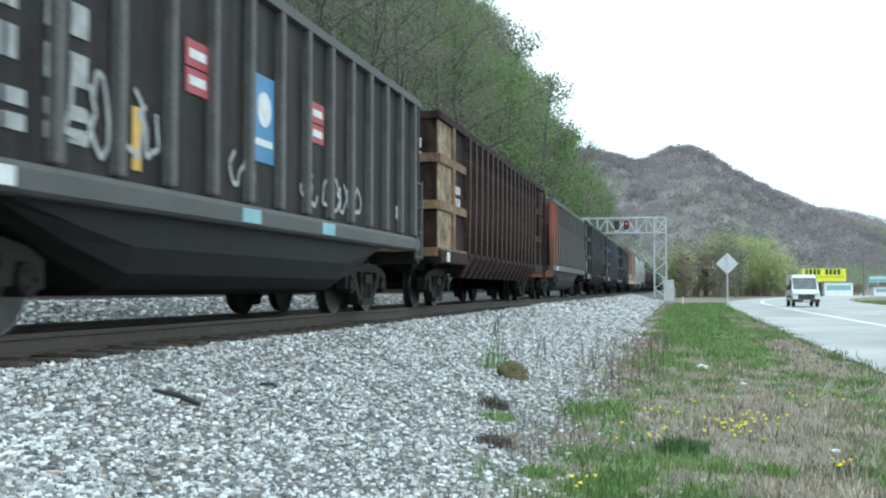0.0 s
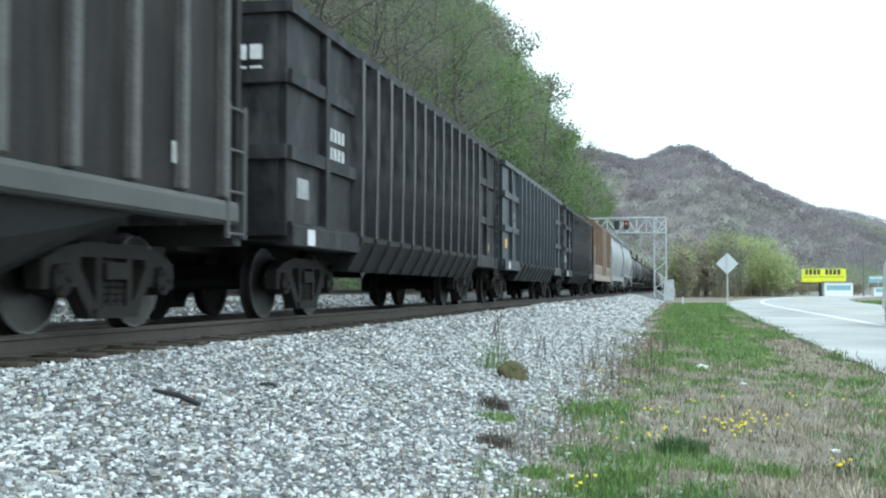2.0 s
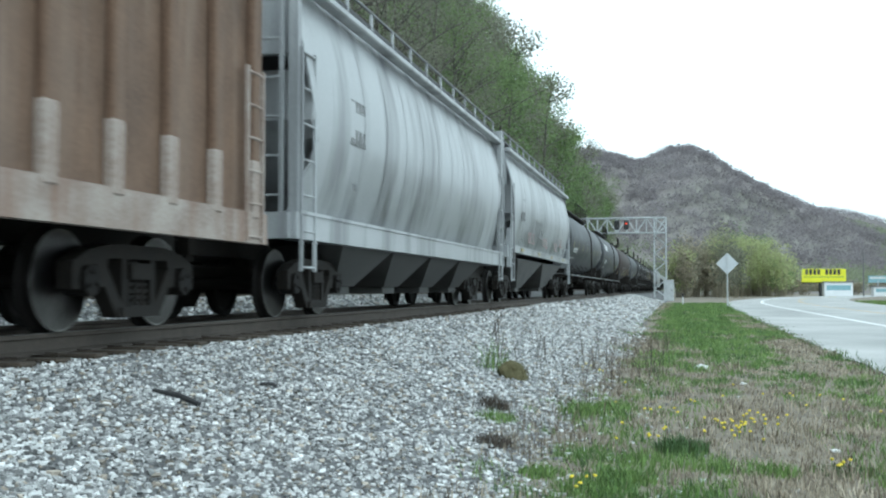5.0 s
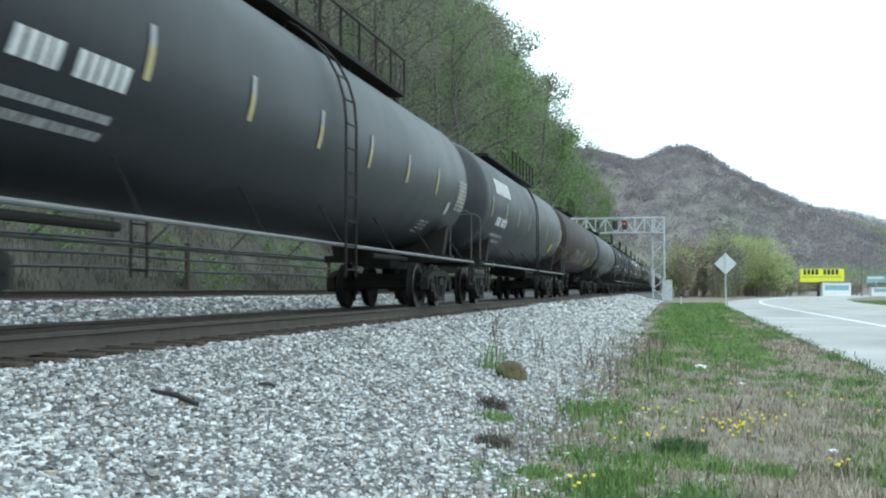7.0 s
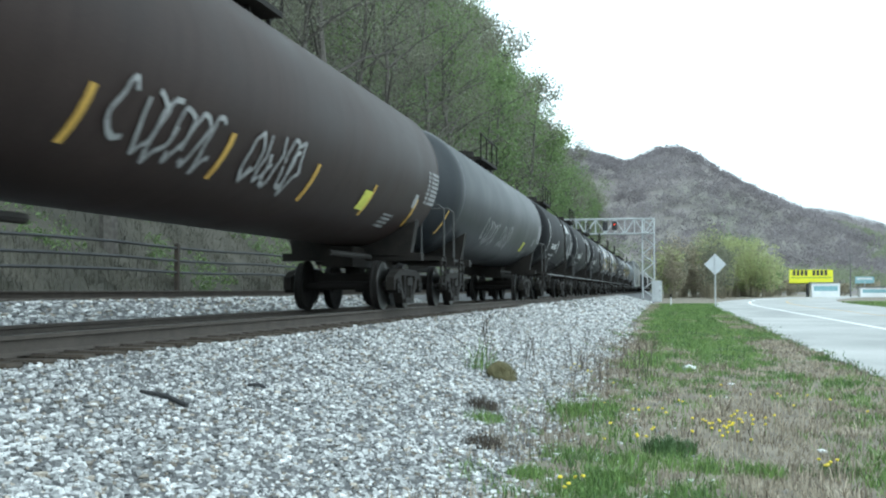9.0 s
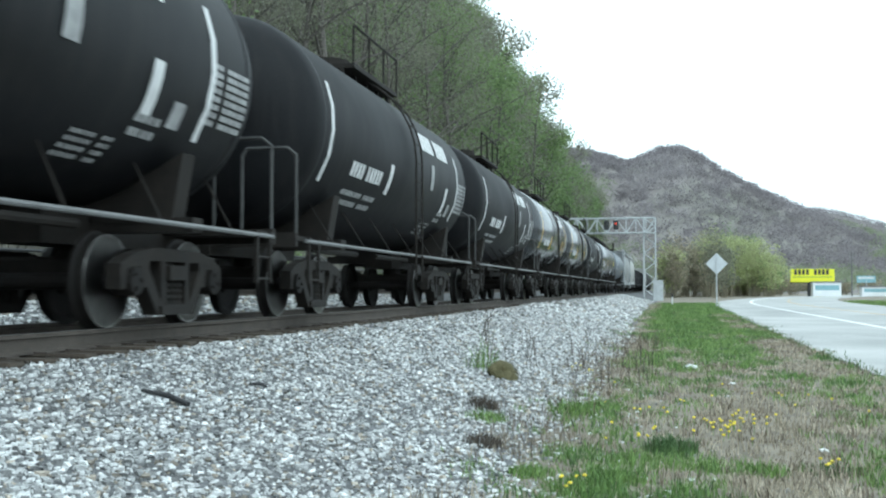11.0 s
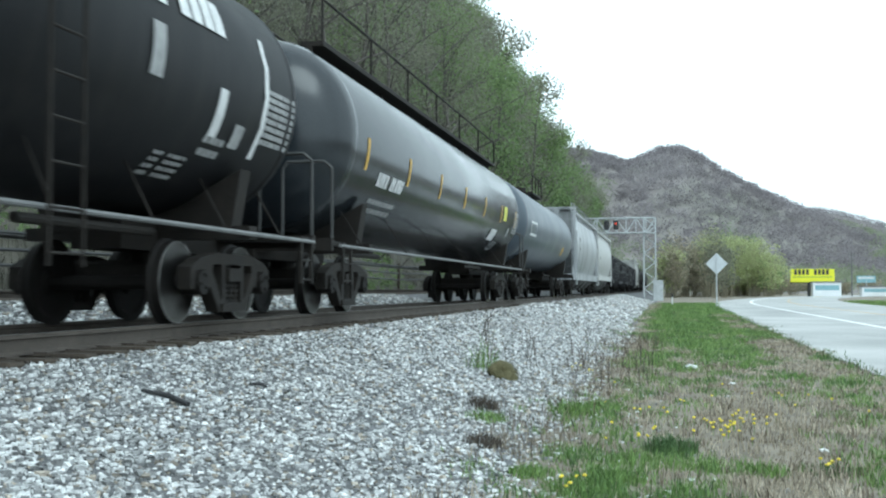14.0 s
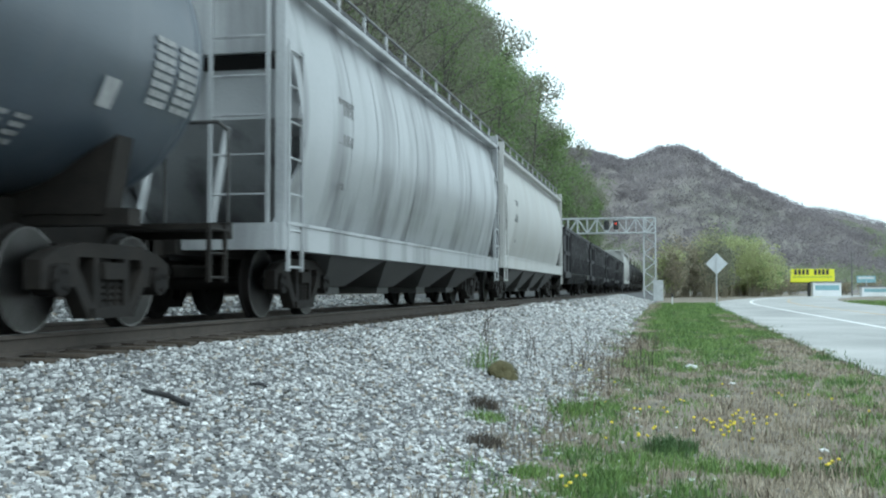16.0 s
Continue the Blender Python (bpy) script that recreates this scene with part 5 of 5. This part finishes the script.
def bush(x, y, wide, high, mat, seed, label, name="bush"):
    """Many upright stems from one root, each with thin side twigs and loose leaf clumps."""
    r = random.Random(seed)
    b = thing(name, pose(x, y, -1.0), label, "bush", "bushes beyond the verge")
    bm = B()
    clumps = []
    for k in range(12):
        a = r.uniform(0, math.tau)
        q = r.uniform(0.1, 1) * wide
        foot = (math.cos(a) * q * 0.45, math.sin(a) * q * 0.45, -0.1)
        tip = (math.cos(a) * q, math.sin(a) * q, high * r.uniform(0.5, 0.95))
        rod(bm, foot, tip, 0.06, 4, 0.02)
        for j in range(4):
            f = r.uniform(0.25, 1.0)
            p = [foot[i] + (tip[i] - foot[i]) * f for i in range(3)]
            e = (p[0] + r.uniform(-0.9, 0.9), p[1] + r.uniform(-0.9, 0.9), p[2] + r.uniform(0.3, 1.0))
            rod(bm, p, e, 0.025, 3, 0.01)
            clumps.append((*e, high * r.uniform(0.1, 0.17)))
    part("trunk", bm, M_BRUSH, b, "pale thin stems")
    share("crown", leaf_mesh("crown", mat, clumps, 36, 0.2, seed, 1), b, Matrix())


for k in range(30):
    x = 7.0 + 12.0 * (k + rng.random()) / 30
    top = 12.6 - 0.045 * (x - 9) ** 2
    bush(x, rng.uniform(190, 235), rng.uniform(2.2, 3.2), top * rng.uniform(0.85, 1.1), M_LEAF if k % 5 == 2 else M_BUSH, 60 + k, "yellow-green spring bush beyond the verge")
for k in range(20):
    bush(-0.5 + 9.5 * (k + rng.random()) / 20, rng.uniform(165, 215), rng.uniform(1.8, 2.8), rng.uniform(8, 11.5), (M_BRUSH, M_BUSH, M_BRUSH, M_LEAF2)[k % 4], 90 + k, "brown leafless thicket beside the railway")
for k in range(14):
    bush(rng.uniform(16, 45), rng.uniform(245, 280), rng.uniform(2.0, 3.0), rng.uniform(2.2, 4), M_BRUSH, 120 + k, "low brown thicket across the road")

# ---- far hills ----


def ease(a, b, v):
    q = min(max((v - a) / (b - a), 0), 1)
    return q * q * (3 - 2 * q)


CREST_X, CREST_Z = (-200, -90, -49, -35, -24, -17, -3, 8, 17, 32, 46, 63, 76, 110, 160, 200), (96, 92, 91, 87, 82.5, 84.5, 90, 90.5, 86, 75.5, 67, 58, 51, 34, 10, 0)
BACK_X, BACK_Z = (-60, 60, 125, 158, 191, 206, 300, 520), (80, 84, 84, 82, 74, 67, 48, 30)


def hill(x, y):
    """The near ridge closing the valley, highest behind the bridge and falling to one side."""
    crest = float(np.interp(x, CREST_X, CREST_Z)) - 3.5
    up = ease(330, 700, y) * (1 - 0.35 * ease(700, 900, y))
    fold = 9.0 * noise.noise((x * 0.022 + y * 0.01, y * 0.006, 1)) * up * (1 - ease(560, 690, y))
    return max(0, crest) * up + fold + 1.2 * noise.noise((x * 0.16, y * 0.11, 2)) * up - 1.2


def back_hill(x, y):
    return (float(np.interp(x, BACK_X, BACK_Z)) - 3) * ease(800, 1150, y) * (1 - 0.3 * ease(1150, 1400, y)) + 2 * noise.noise((x * 0.03, y * 0.03, 5)) - 1.2


def ridge(name, xs, ys, height, label):
    ob = sheet(name, xs, ys, M_HILLSIDE, height, label, "hill")
    return ob


ridge("hill", span([(-200, 2.6), (200, 1)]), span([(325, 4), (720, 20), (900, 1)]), hill, "wooded grey-brown hill closing the valley")
ridge("far_hill", span([(-60, 4), (520, 1)]), span([(790, 8), (1170, 40), (1400, 1)]), back_hill, "far wooded ridge beyond the valley")
BLOCK_V = np.array([(x, y, z) for x in (-0.8, 0.8) for y in (-0.8, 0.8) for z in (-0.8, 0.8)])
BLOCK_F = np.array([(0, 1, 3), (0, 3, 2), (4, 6, 7), (4, 7, 5), (0, 4, 5), (0, 5, 1), (2, 3, 7), (2, 7, 6), (0, 2, 6), (0, 6, 4), (1, 5, 7), (1, 7, 3)])


def lumps(name, mat, spots, jitter, seed, label, category):
    """Angular broken blocks (x, y, z, sx, sy, sz), each jittered and tilted, joined in one mesh."""
    r = np.random.default_rng(seed)
    s = np.array(spots)
    n = len(s)
    v = BLOCK_V[None] * (1 + jitter * (r.random((n, 8, 3)) - 0.5))
    tilt = r.random(n) * 6.283
    ct, st = np.cos(tilt)[:, None], np.sin(tilt)[:, None]
    v = np.stack((v[:, :, 0], v[:, :, 1] * ct - v[:, :, 2] * st, v[:, :, 1] * st + v[:, :, 2] * ct), 2)
    ang = r.random(n) * 6.283
    ca, sa = np.cos(ang)[:, None], np.sin(ang)[:, None]
    v = v * s[:, None, 3:6]
    x, y = v[:, :, 0] * ca - v[:, :, 1] * sa, v[:, :, 0] * sa + v[:, :, 1] * ca
    v = np.stack((x, y, v[:, :, 2]), 2) + s[:, None, :3]
    f = BLOCK_F[None] + (np.arange(n) * 8)[:, None, None]
    me = bpy.data.meshes.new(name)
    me.from_pydata(v.reshape(-1, 3).tolist(), [], f.reshape(-1, 3).tolist())
    me.materials.append(mat)
    return tagged(new(name, me), label, category, kind="stuff")


# ---- beyond the road ----
bb = thing("billboard", pose(27.0, 214, -1.0), "bright yellow billboard with dark lettering on a black post", "billboard")
part("panel", bevelled(box(B(), -4.0, 4.0, -0.15, 0.15, 2.65, 5.2), 0.03), M_BOARD, bb)
part("post", rod(B(), (-0.6, 0.1, 0), (-0.6, 0.1, 2.6), 0.3, 12), M_DARK, bb, "black post")
part("frame", box(B(), -4.0, 4.0, 0.16, 0.4, 2.5, 2.7), M_DARK, bb)
bm = B()
for k in range(9):
    if k not in (4,):
        box(bm, -3.3 + k * 0.72, -3.3 + k * 0.72 + 0.5, -0.165, -0.15, 4.1, 5.1)
part("lettering_bars", bm, M_DARK, bb, "row of dark bars")
part("lettering_bars", box(B(), -3.6, 3.6, -0.165, -0.15, 3.6, 3.75), M_GRASS, bb, "thin green line")
for x, y, w, hh, mt, lab in ((28.9, 210, 5.0, 2.6, M_VAN, "white and pale blue roadside kiosk"), (38.8, 215, 6, 1.8, M_VAN, "low white building far beyond the road")):
    kb = thing("kiosk", pose(x, y, -1.0), lab, "building")
    part("wall", bevelled(box(B(), -w / 2, w / 2, -1.5, 1.5, 0, hh), 0.03), mt, kb)
    part("roof", bevelled(box(B(), -w / 2 - 0.2, w / 2 + 0.2, -1.7, 1.7, hh, hh + 0.18), 0.03), M_TRIM, kb)
    part("window", box(B(), -w / 2 + 0.4, w / 2 - 0.4, -1.52, -1.5, hh * 0.45, hh * 0.8), M_TEAL, kb)
up = thing("utility_pole", pose(35.4, 222, -1.0), "tall grey timber utility pole", "utility pole")
part("pole", rod(B(), (0, 0, 0), (0, 0, 8.6), 0.16, 10, 0.11), M_TRIM, up)
part("crossarm", box(B(), -0.7, 0.7, -0.06, 0.06, 8.0, 8.12), M_TRIM, up)
bs = thing("roadside_sign", pose(37.0, 216, -1.0), "small blue and white sign on a post", "road sign")
part("post", rod(B(), (0, 0, 0), (0, 0, 3), 0.12, 8), M_GALV, bs)
part("panel", bevelled(box(B(), -1.7, 1.7, -0.06, 0.06, 2.6, 3.9), 0.02), M_TEAL, bs)
part("panel", box(B(), -1.4, 1.4, -0.07, -0.06, 3.3, 3.7), M_WHITE, bs)

# ---- ballast stones ----
stones = []
for k in range(70000):
    y = 3.6 + 35 * rng.random() ** 2.0
    x = rng.uniform(-5.02, -0.75)
    edge = -1.45 + 0.35 * noise.noise((0, y * 0.5, 2)) - 0.15 * noise.noise((0, y * 2.0, 4))
    if x > edge and rng.random() < min(1, (x - edge) / 0.55):
        continue
    if x < -4.85 and rng.random() < 0.6:
        continue
    s = rng.choice((rng.uniform(0.006, 0.013), rng.uniform(0.01, 0.02))) * (1 + 0.025 * max(0, y - 9))
    stones.append((x, y, ground(x, y) + s * rng.uniform(0.1, 0.7), s * rng.uniform(0.9, 1.6), s, s * rng.uniform(0.6, 1.0)))
for k in range(7000):
    x, y = rng.uniform(-10.6, -6.95), 9 + 30 * rng.random() ** 1.5
    s = rng.uniform(0.02, 0.04)
    stones.append((x, y, ground(x, y) + s * 0.25, s * 1.2, s, s * 0.8))
for k in range(9000):
    x, y = rng.uniform(-5.0, -1.4), 36 + 80 * rng.random() ** 1.4
    s = rng.uniform(0.04, 0.075)
    stones.append((x, y, ground(x, y), s * 1.2, s, s * 0.8))
for k in range(420):
    x, y = -1.3 + abs(rng.gauss(0, 0.7)), 6 + 12 * rng.random() ** 1.5
    s = rng.uniform(0.008, 0.022)
    stones.append((x, y, ground(x, y) + s * 0.4, s * 1.3, s, s * 0.7))
debris = []
for k in range(1500):
    x, y = -5.12 + abs(rng.gauss(0, 0.09)), 3.5 + 34 * rng.random() ** 1.6
    q = rng.uniform(0.012, 0.035)
    debris.append((x, y, ground(x, y) + q * 0.3, q * 1.6, q, q * 0.7))
lumps("track_debris", M_TIE, debris, 0.9, 63, "dark splinters and grime beside the near rail", "debris")
tan = [p for i, p in enumerate(stones) if i % 9 == 0]
stones = [p for i, p in enumerate(stones) if i % 9]
lumps("tan_ballast_stones", M_STONE2, tan, 1.0, 62, "loose tan stones among the ballast", "ballast")
lumps("ballast_stones", M_STONE, stones, 1.0, 61, "loose angular grey limestone ballast stones", "ballast")

# ---- grass and weeds ----


def blades(name, mat, spots, seed, label):
    """One bent blade for each spot (x, y, z, height, width)."""
    r = np.random.default_rng(seed)
    s = np.array(spots)
    n = len(s)
    a = r.random(n) * 6.283
    lean = r.random(n) * 0.9 * s[:, 3]
    b = r.random(n) * 6.283
    dx, dy = np.cos(a) * s[:, 4], np.sin(a) * s[:, 4]
    lx, ly = np.cos(b) * lean, np.sin(b) * lean
    p = s[:, :3]
    z0 = np.zeros(n)
    v = np.stack((p + np.stack((-dx, -dy, z0 - 0.01), 1), p + np.stack((dx, dy, z0 - 0.01), 1),
                  p + np.stack((dx * 0.7 + lx * 0.35, dy * 0.7 + ly * 0.35, s[:, 3] * 0.6), 1), p + np.stack((-dx * 0.7 + lx * 0.35, -dy * 0.7 + ly * 0.35, s[:, 3] * 0.6), 1),
                  p + np.stack((lx, ly, s[:, 3]), 1)), 1)
    k = np.arange(n)[:, None] * 5
    quads, tris = (k + np.array([0, 1, 2, 3])).tolist(), (k + np.array([3, 2, 4])).tolist()
    me = bpy.data.meshes.new(name)
    me.from_pydata(v.reshape(-1, 3).tolist(), [], quads + tris)
    me.materials.append(mat)
    return tagged(new(name, me), label, "grass", kind="stuff")


# ---- woods on the far hills ----
brown, green = [], []
for k in range(5600):
    x, y = rng.uniform(-80, 130), 340 + 372 * rng.random() ** 0.8
    z = hill(x, y)
    if z < 0.5 and x > 60:
        continue
    g = noise.noise((x * 0.025, y * 0.012, 9)) + 0.25 * ease(10, -60, x) > 0.16 + z * 0.005 + rng.uniform(-0.12, 0.12)
    q = rng.uniform(2.2, 4.0)
    (green if g else brown).append((x, y, z + q * 0.5, q))
for k in range(260):
    x = rng.uniform(-110, 120)
    q = rng.uniform(1.5, 2.6)
    brown.append((x, 700, hill(x, 700) + q * 0.9, q))
for k in range(1300):
    x, y = rng.uniform(70, 250), 900 + 262 * rng.random() ** 0.7
    brown.append((x, y, back_hill(x, y) + 2, rng.uniform(3.5, 6)))
for name, mt, spots, sd, lab in (("far_woods", M_HILL, brown, 51, "grey-brown leafless woods on the hills, haze in their colour"), ("far_woods_in_leaf", M_HILLG, green, 52, "patches of fresh green woods on the hills")):
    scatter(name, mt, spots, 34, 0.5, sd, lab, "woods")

lush, dead, dark, twig = [], [], [], []
for k in range(24000):
    y = 5.5 + 100 * rng.random() ** 2.4
    x = rng.uniform(-2.0, 5.2)
    edge = -1.25 + 0.45 * noise.noise((0, y * 0.5, 2)) + 0.25 * noise.noise((0, y * 1.7, 5))
    right = kerbline(y) + 0.1 + 0.5 * noise.noise((y * 1.1, 0, 6))
    if x < edge - 0.3 or x > right or (x < edge + 0.5 and rng.random() < 0.6):
        continue
    g = 0.95 * noise.noise((x * 0.6, y * 0.3, 11)) + 0.8 * noise.noise((x * 1.9, y * 1.2, 12)) + 0.62 * ease(15, 34, y) * (1 - ease(1.3, 2.8, x) * (y < 60)) - 0.06 - 0.75 * (1 - ease(-1.0, -0.1, x)) * ease(12, 16, y) - 0.1 * (1 - ease(8, 10, y)) - 0.15 * ease(2.2, 3.4, x) * (y < 30)
    far = 1 + 0.05 * max(0, y - 10)
    wide = rng.uniform(0.03, 0.1) * far ** 0.5
    if g + rng.uniform(-0.22, 0.22) > 0.0:
        into, hi, n, bw = (dark if rng.random() < 0.16 else lush), rng.uniform(0.03, 0.1) * (1 + 0.6 * max(0, g)), 13, 0.004
    else:
        into, hi, n, bw = dead, rng.choice((0.02, 0.035, 0.05, 0.1)), 9, 0.0045
        if rng.random() < 0.18:
            into = twig
    for i in range(n):
        px, py = x + rng.gauss(0, wide), y + rng.gauss(0, wide * 1.4)
        into.append((px, py, ground(px, py), hi * rng.uniform(0.5, 1.2), bw * far * rng.uniform(0.6, 1.5)))
for k in range(90):
    y = 9 + 50 * rng.random() ** 1.5
    x = kerbline(y) + rng.uniform(-0.25, 0.12)
    for i in range(16):
        px, py = x + rng.gauss(0, 0.12), y + rng.gauss(0, 0.3)
        dark.append((px, py, -1.0, rng.uniform(0.03, 0.09), 0.005 * (1 + 0.04 * y)))
for k in range(9000):
    y = rng.uniform(60, 130)
    x = rng.uniform(17.2, 30) + bend(y)
    lush.append((x, y, ground(x, y) , rng.uniform(0.1, 0.25), 0.03))
weeds = []
for k in range(1500):
    y = 9 + 24 * rng.random() ** 1.4
    x = -1.2 + rng.gauss(0, 0.38) + 0.3 * noise.noise((0, y * 0.5, 2)) + 0.03 * max(0, y - 12)
    weeds.append((x, y, ground(x, y), rng.uniform(0.04, 0.2), 0.003 * (1 + 0.03 * y)))
bank = []
for x, y, z, q in dry:
    for i in range(16):
        px, py = x + rng.gauss(0, q * 0.6), y + rng.gauss(0, q)
        if px < -14.9:
            bank.append((px, py, ground(px, py), rng.uniform(0.1, 0.4), rng.uniform(0.006, 0.014)))
blades("dry_brush", M_LITTER, bank, 42, "long dead grass and brush on the bank")
blades("dead_weeds", M_STRAW, weeds, 73, "brown dead weeds along the ballast's edge")
blades("brown_thatch", M_STRAW, twig, 75, "dark brown dead stems matted in the verge")
blades("dark_grass", M_GRASSD, dark, 74, "dark green clumps of coarse grass on the verge")
blades("green_grass", M_GRASS, lush, 71, "short fresh green grass on the verge")
blades("dead_grass", M_DRY, dead, 72, "flattened straw-coloured dead grass on the verge")


def tuft(x, y, wide, high, n, mat, seed, label):
    r = random.Random(seed)
    spots = []
    for k in range(n):
        a, q = r.uniform(0, 6.28), wide * r.random() ** 0.6
        spots.append((math.cos(a) * q, math.sin(a) * q, 0, high * r.uniform(0.5, 1) * (1.1 - 0.5 * q / wide), 0.005))
    ob = blades("grass_tuft", mat, spots, seed, label)
    ob.matrix_basis = pose(x, y, ground(x, y))
    tagged(ob, label, "grass tuft", "grass tufts on the verge")


for k, (x, y, w, hh, n) in enumerate(((-1.04, 11.9, 0.26, 0.2, 340), (-0.77, 12.5, 0.3, 0.16, 300), (0.01, 9.4, 0.24, 0.2, 460), (-1.0, 8.0, 0.18, 0.12, 220), (-0.36, 7.75, 0.22, 0.14, 260),
                                     (0.68, 8.3, 0.22, 0.14, 240), (-0.65, 7.4, 0.25, 0.12, 260), (1.2, 8.5, 0.25, 0.1, 200), (-1.75, 10.2, 0.25, 0.14, 180), (1.9, 11.5, 0.3, 0.1, 160))):
    tuft(x, y, w, hh, n, M_GRASSD if k in (2, 7) else M_GRASS, 200 + k, "thick tuft of dark green grass")
for k, (x, y, w, hh, n) in enumerate(((-1.89, 11.0, 0.2, 0.18, 200), (-1.55, 8.95, 0.2, 0.14, 220))):
    tuft(x, y, w, hh, n, M_STALK, 230 + k, "matted brown dead tuft at the ballast's edge")
tuft(-2.45, 14.3, 0.22, 0.6, 60, M_GRASS, 240, "tall thin green weed beside a mossy clump")

tuft(-2.1, 13.9, 0.2, 0.3, 170, M_MOSS, 241, "ragged brown-green moss and stems over a clump")

# mossy clump
bm = B()
bmesh.ops.create_icosphere(bm, subdivisions=3, radius=0.2)
for v in bm.verts:
    v.co *= 1 + 0.35 * noise.noise(v.co * 6)
    v.co.z = max(v.co.z * 0.95, -0.05)
mc = part("mossy_clump", bm, M_MOSS)
mc.matrix_basis = pose(-2.1, 13.9, ground(-2.1, 13.9) + 0.04)
tagged(mc, "rounded brown-green mossy clump lying on the ballast", "rock")


def stalk(x, y, high, seed):
    r = random.Random(seed)
    bm = B()
    p = Vector((0, 0, -0.03))
    d = Vector((r.uniform(-0.2, 0.2), r.uniform(-0.2, 0.2), 1))
    for k in range(4):
        q = p + d * high / 4
        rod(bm, p, q, 0.006 * (1 - k * 0.15), 5)
        if k > 1:
            rod(bm, q, q + Vector((r.uniform(-1, 1), r.uniform(-1, 1), 1)) * high * 0.16, 0.004, 4)
        d += Vector((r.uniform(-0.12, 0.12), r.uniform(-0.12, 0.12), 0))
        p = q
    ob = part("dead_stalk", bm, M_STALK)
    ob.matrix_basis = pose(x, y, ground(x, y))
    tagged(ob, "thin dry brown weed stalk standing upright", "weed", "dead stalks on the verge")


for k in range(46):
    y = rng.uniform(14, 20)
    x = -2.6 + rng.random() * 2.4 + (y - 14) * 0.03
    stalk(x, y, rng.uniform(0.25, 0.62), 300 + k)
for k in range(4):
    stalk(-2.55 + 0.06 * k, 14.4 + 0.05 * k, rng.uniform(0.6, 0.8), 350 + k)

for k, (p, q, r0) in enumerate((((-3.75, 7.23), (-3.36, 7.17), 0.021), ((-3.48, 8.61), (-3.36, 8.7), 0.017))):
    a, b = Vector((*p, ground(*p) + 0.035)), Vector((*q, ground(*q) + 0.035))
    m = a.lerp(b, 0.5) + Vector((0.01, 0.02, 0.012))
    bm = rod(B(), a, m, r0 * 0.7, 7, r0)
    rod(bm, m, b, r0, 7, r0 * 0.9)
    st = part("stick", bm, M_DARK)
    tagged(st, "short dark stick lying on the ballast", "stick")


def dandelion(x, y, seed):
    r = random.Random(seed)
    hgt = r.uniform(0.05, 0.11)
    d = thing("dandelion", pose(x, y, ground(x, y)), "yellow dandelion in the grass", "flower", "dandelions on the verge")
    share("stem", ME_STEM, d, Matrix.Diagonal((1, 1, hgt, 1)))
    share("flower_head", ME_HEAD, d, pose(0, 0, hgt, r.uniform(-25, 25), r.uniform(-25, 25)))


ME_STEM = finish("stem", rod(B(), (0, 0, 0), (0, 0, 1), 0.003, 5), M_GRASS)
ME_HEAD = finish("flower_head", lathe(B(), [(-0.008, 0.004), (0.0, 0.017), (0.008, 0.013), (0.012, 0.005)], "x", 9), M_FLOWER)
ME_HEAD.transform(Matrix.Rotation(-math.pi / 2, 4, "Y"))
for k, (x, y, n, w) in enumerate(((0.5, 10.8, 26, 0.35), (1.0, 11.5, 8, 0.3), (-0.31, 10.0, 7, 0.2), (-0.25, 11.8, 5, 0.25), (-0.65, 7.5, 6, 0.12), (1.18, 8.5, 5, 0.12), (-1.34, 17.4, 6, 0.2), (1.6, 13.5, 6, 0.6), (0.3, 14, 8, 0.8))):
    for j in range(n):
        dandelion(x + rng.gauss(0, w * 0.6), y + rng.gauss(0, w * 1.2), k * 50 + j)
for x, y, s in ((0.37, 18.9, 0.11), (-0.17, 7.85, 0.035), (-0.95, 9.6, 0.03), (1.3, 9.7, 0.04), (0.9, 16.0, 0.05)):
    bm = B()
    bmesh.ops.create_icosphere(bm, subdivisions=1, radius=s)
    for v in bm.verts:
        v.co = Vector((v.co.x * 1.3, v.co.y, v.co.z * 0.5)) * (1 + 0.4 * noise.noise(v.co * 40))
    ob = part("pale_stone" if s < 0.1 else "litter", bm, M_WHITE if s > 0.1 else M_STONE)
    ob.matrix_basis = pose(x, y, ground(x, y) + s * 0.3)
    tagged(ob, "scrap of white litter lying in the grass" if s > 0.1 else "single pale stone lying in the grass", "litter" if s > 0.1 else "stone")


# ---- what moves ----


def motions():
    for car, y in CARS:
        walk(car, [(t, pose(TRACK, y - SPEED * t, 0)) for t in (0.0, 4.0, 8.0, 12.0, 16.0)])
    base = {car: y for car, y in CARS}
    for car, axle, seat, y in AXLES:
        # the wheels turn while the axle rolls past, up to 70 m off
        t0, t1 = (base[car] + y - 70) / SPEED, (base[car] + y + 4) / SPEED
        f0, f1 = max(0, math.floor(t0 * FPS)), min(480, math.ceil(t1 * FPS))
        rows = [(0.0, pose(0, seat, WHEEL))] if f0 > 0 else []
        if f0 >= 480:
            continue
        rows += [(f / FPS, pose(0, seat, WHEEL, 88.0 * (f - f0))) for f in range(f0, f1 + 1)]
        if f1 < 480:
            rows.append((16.0, pose(0, seat, WHEEL, 88.0 * (f1 - f0))))
        walk(axle, rows)
    for w in VAN_WHEELS:
        x, y, z = w.location
        walk(w, [(f / FPS, pose(x, y, z, 88.0 * f)) for f in range(91)] + [(16.0, pose(x, y, z, 88.0 * 90))])
    walk(VAN, [(t, pose(9.5 - 0.36 * t, 88 - 23.0 * t, -0.979)) for t in (0.0, 4.0, 8.0, 12.0, 16.0)])


motions()
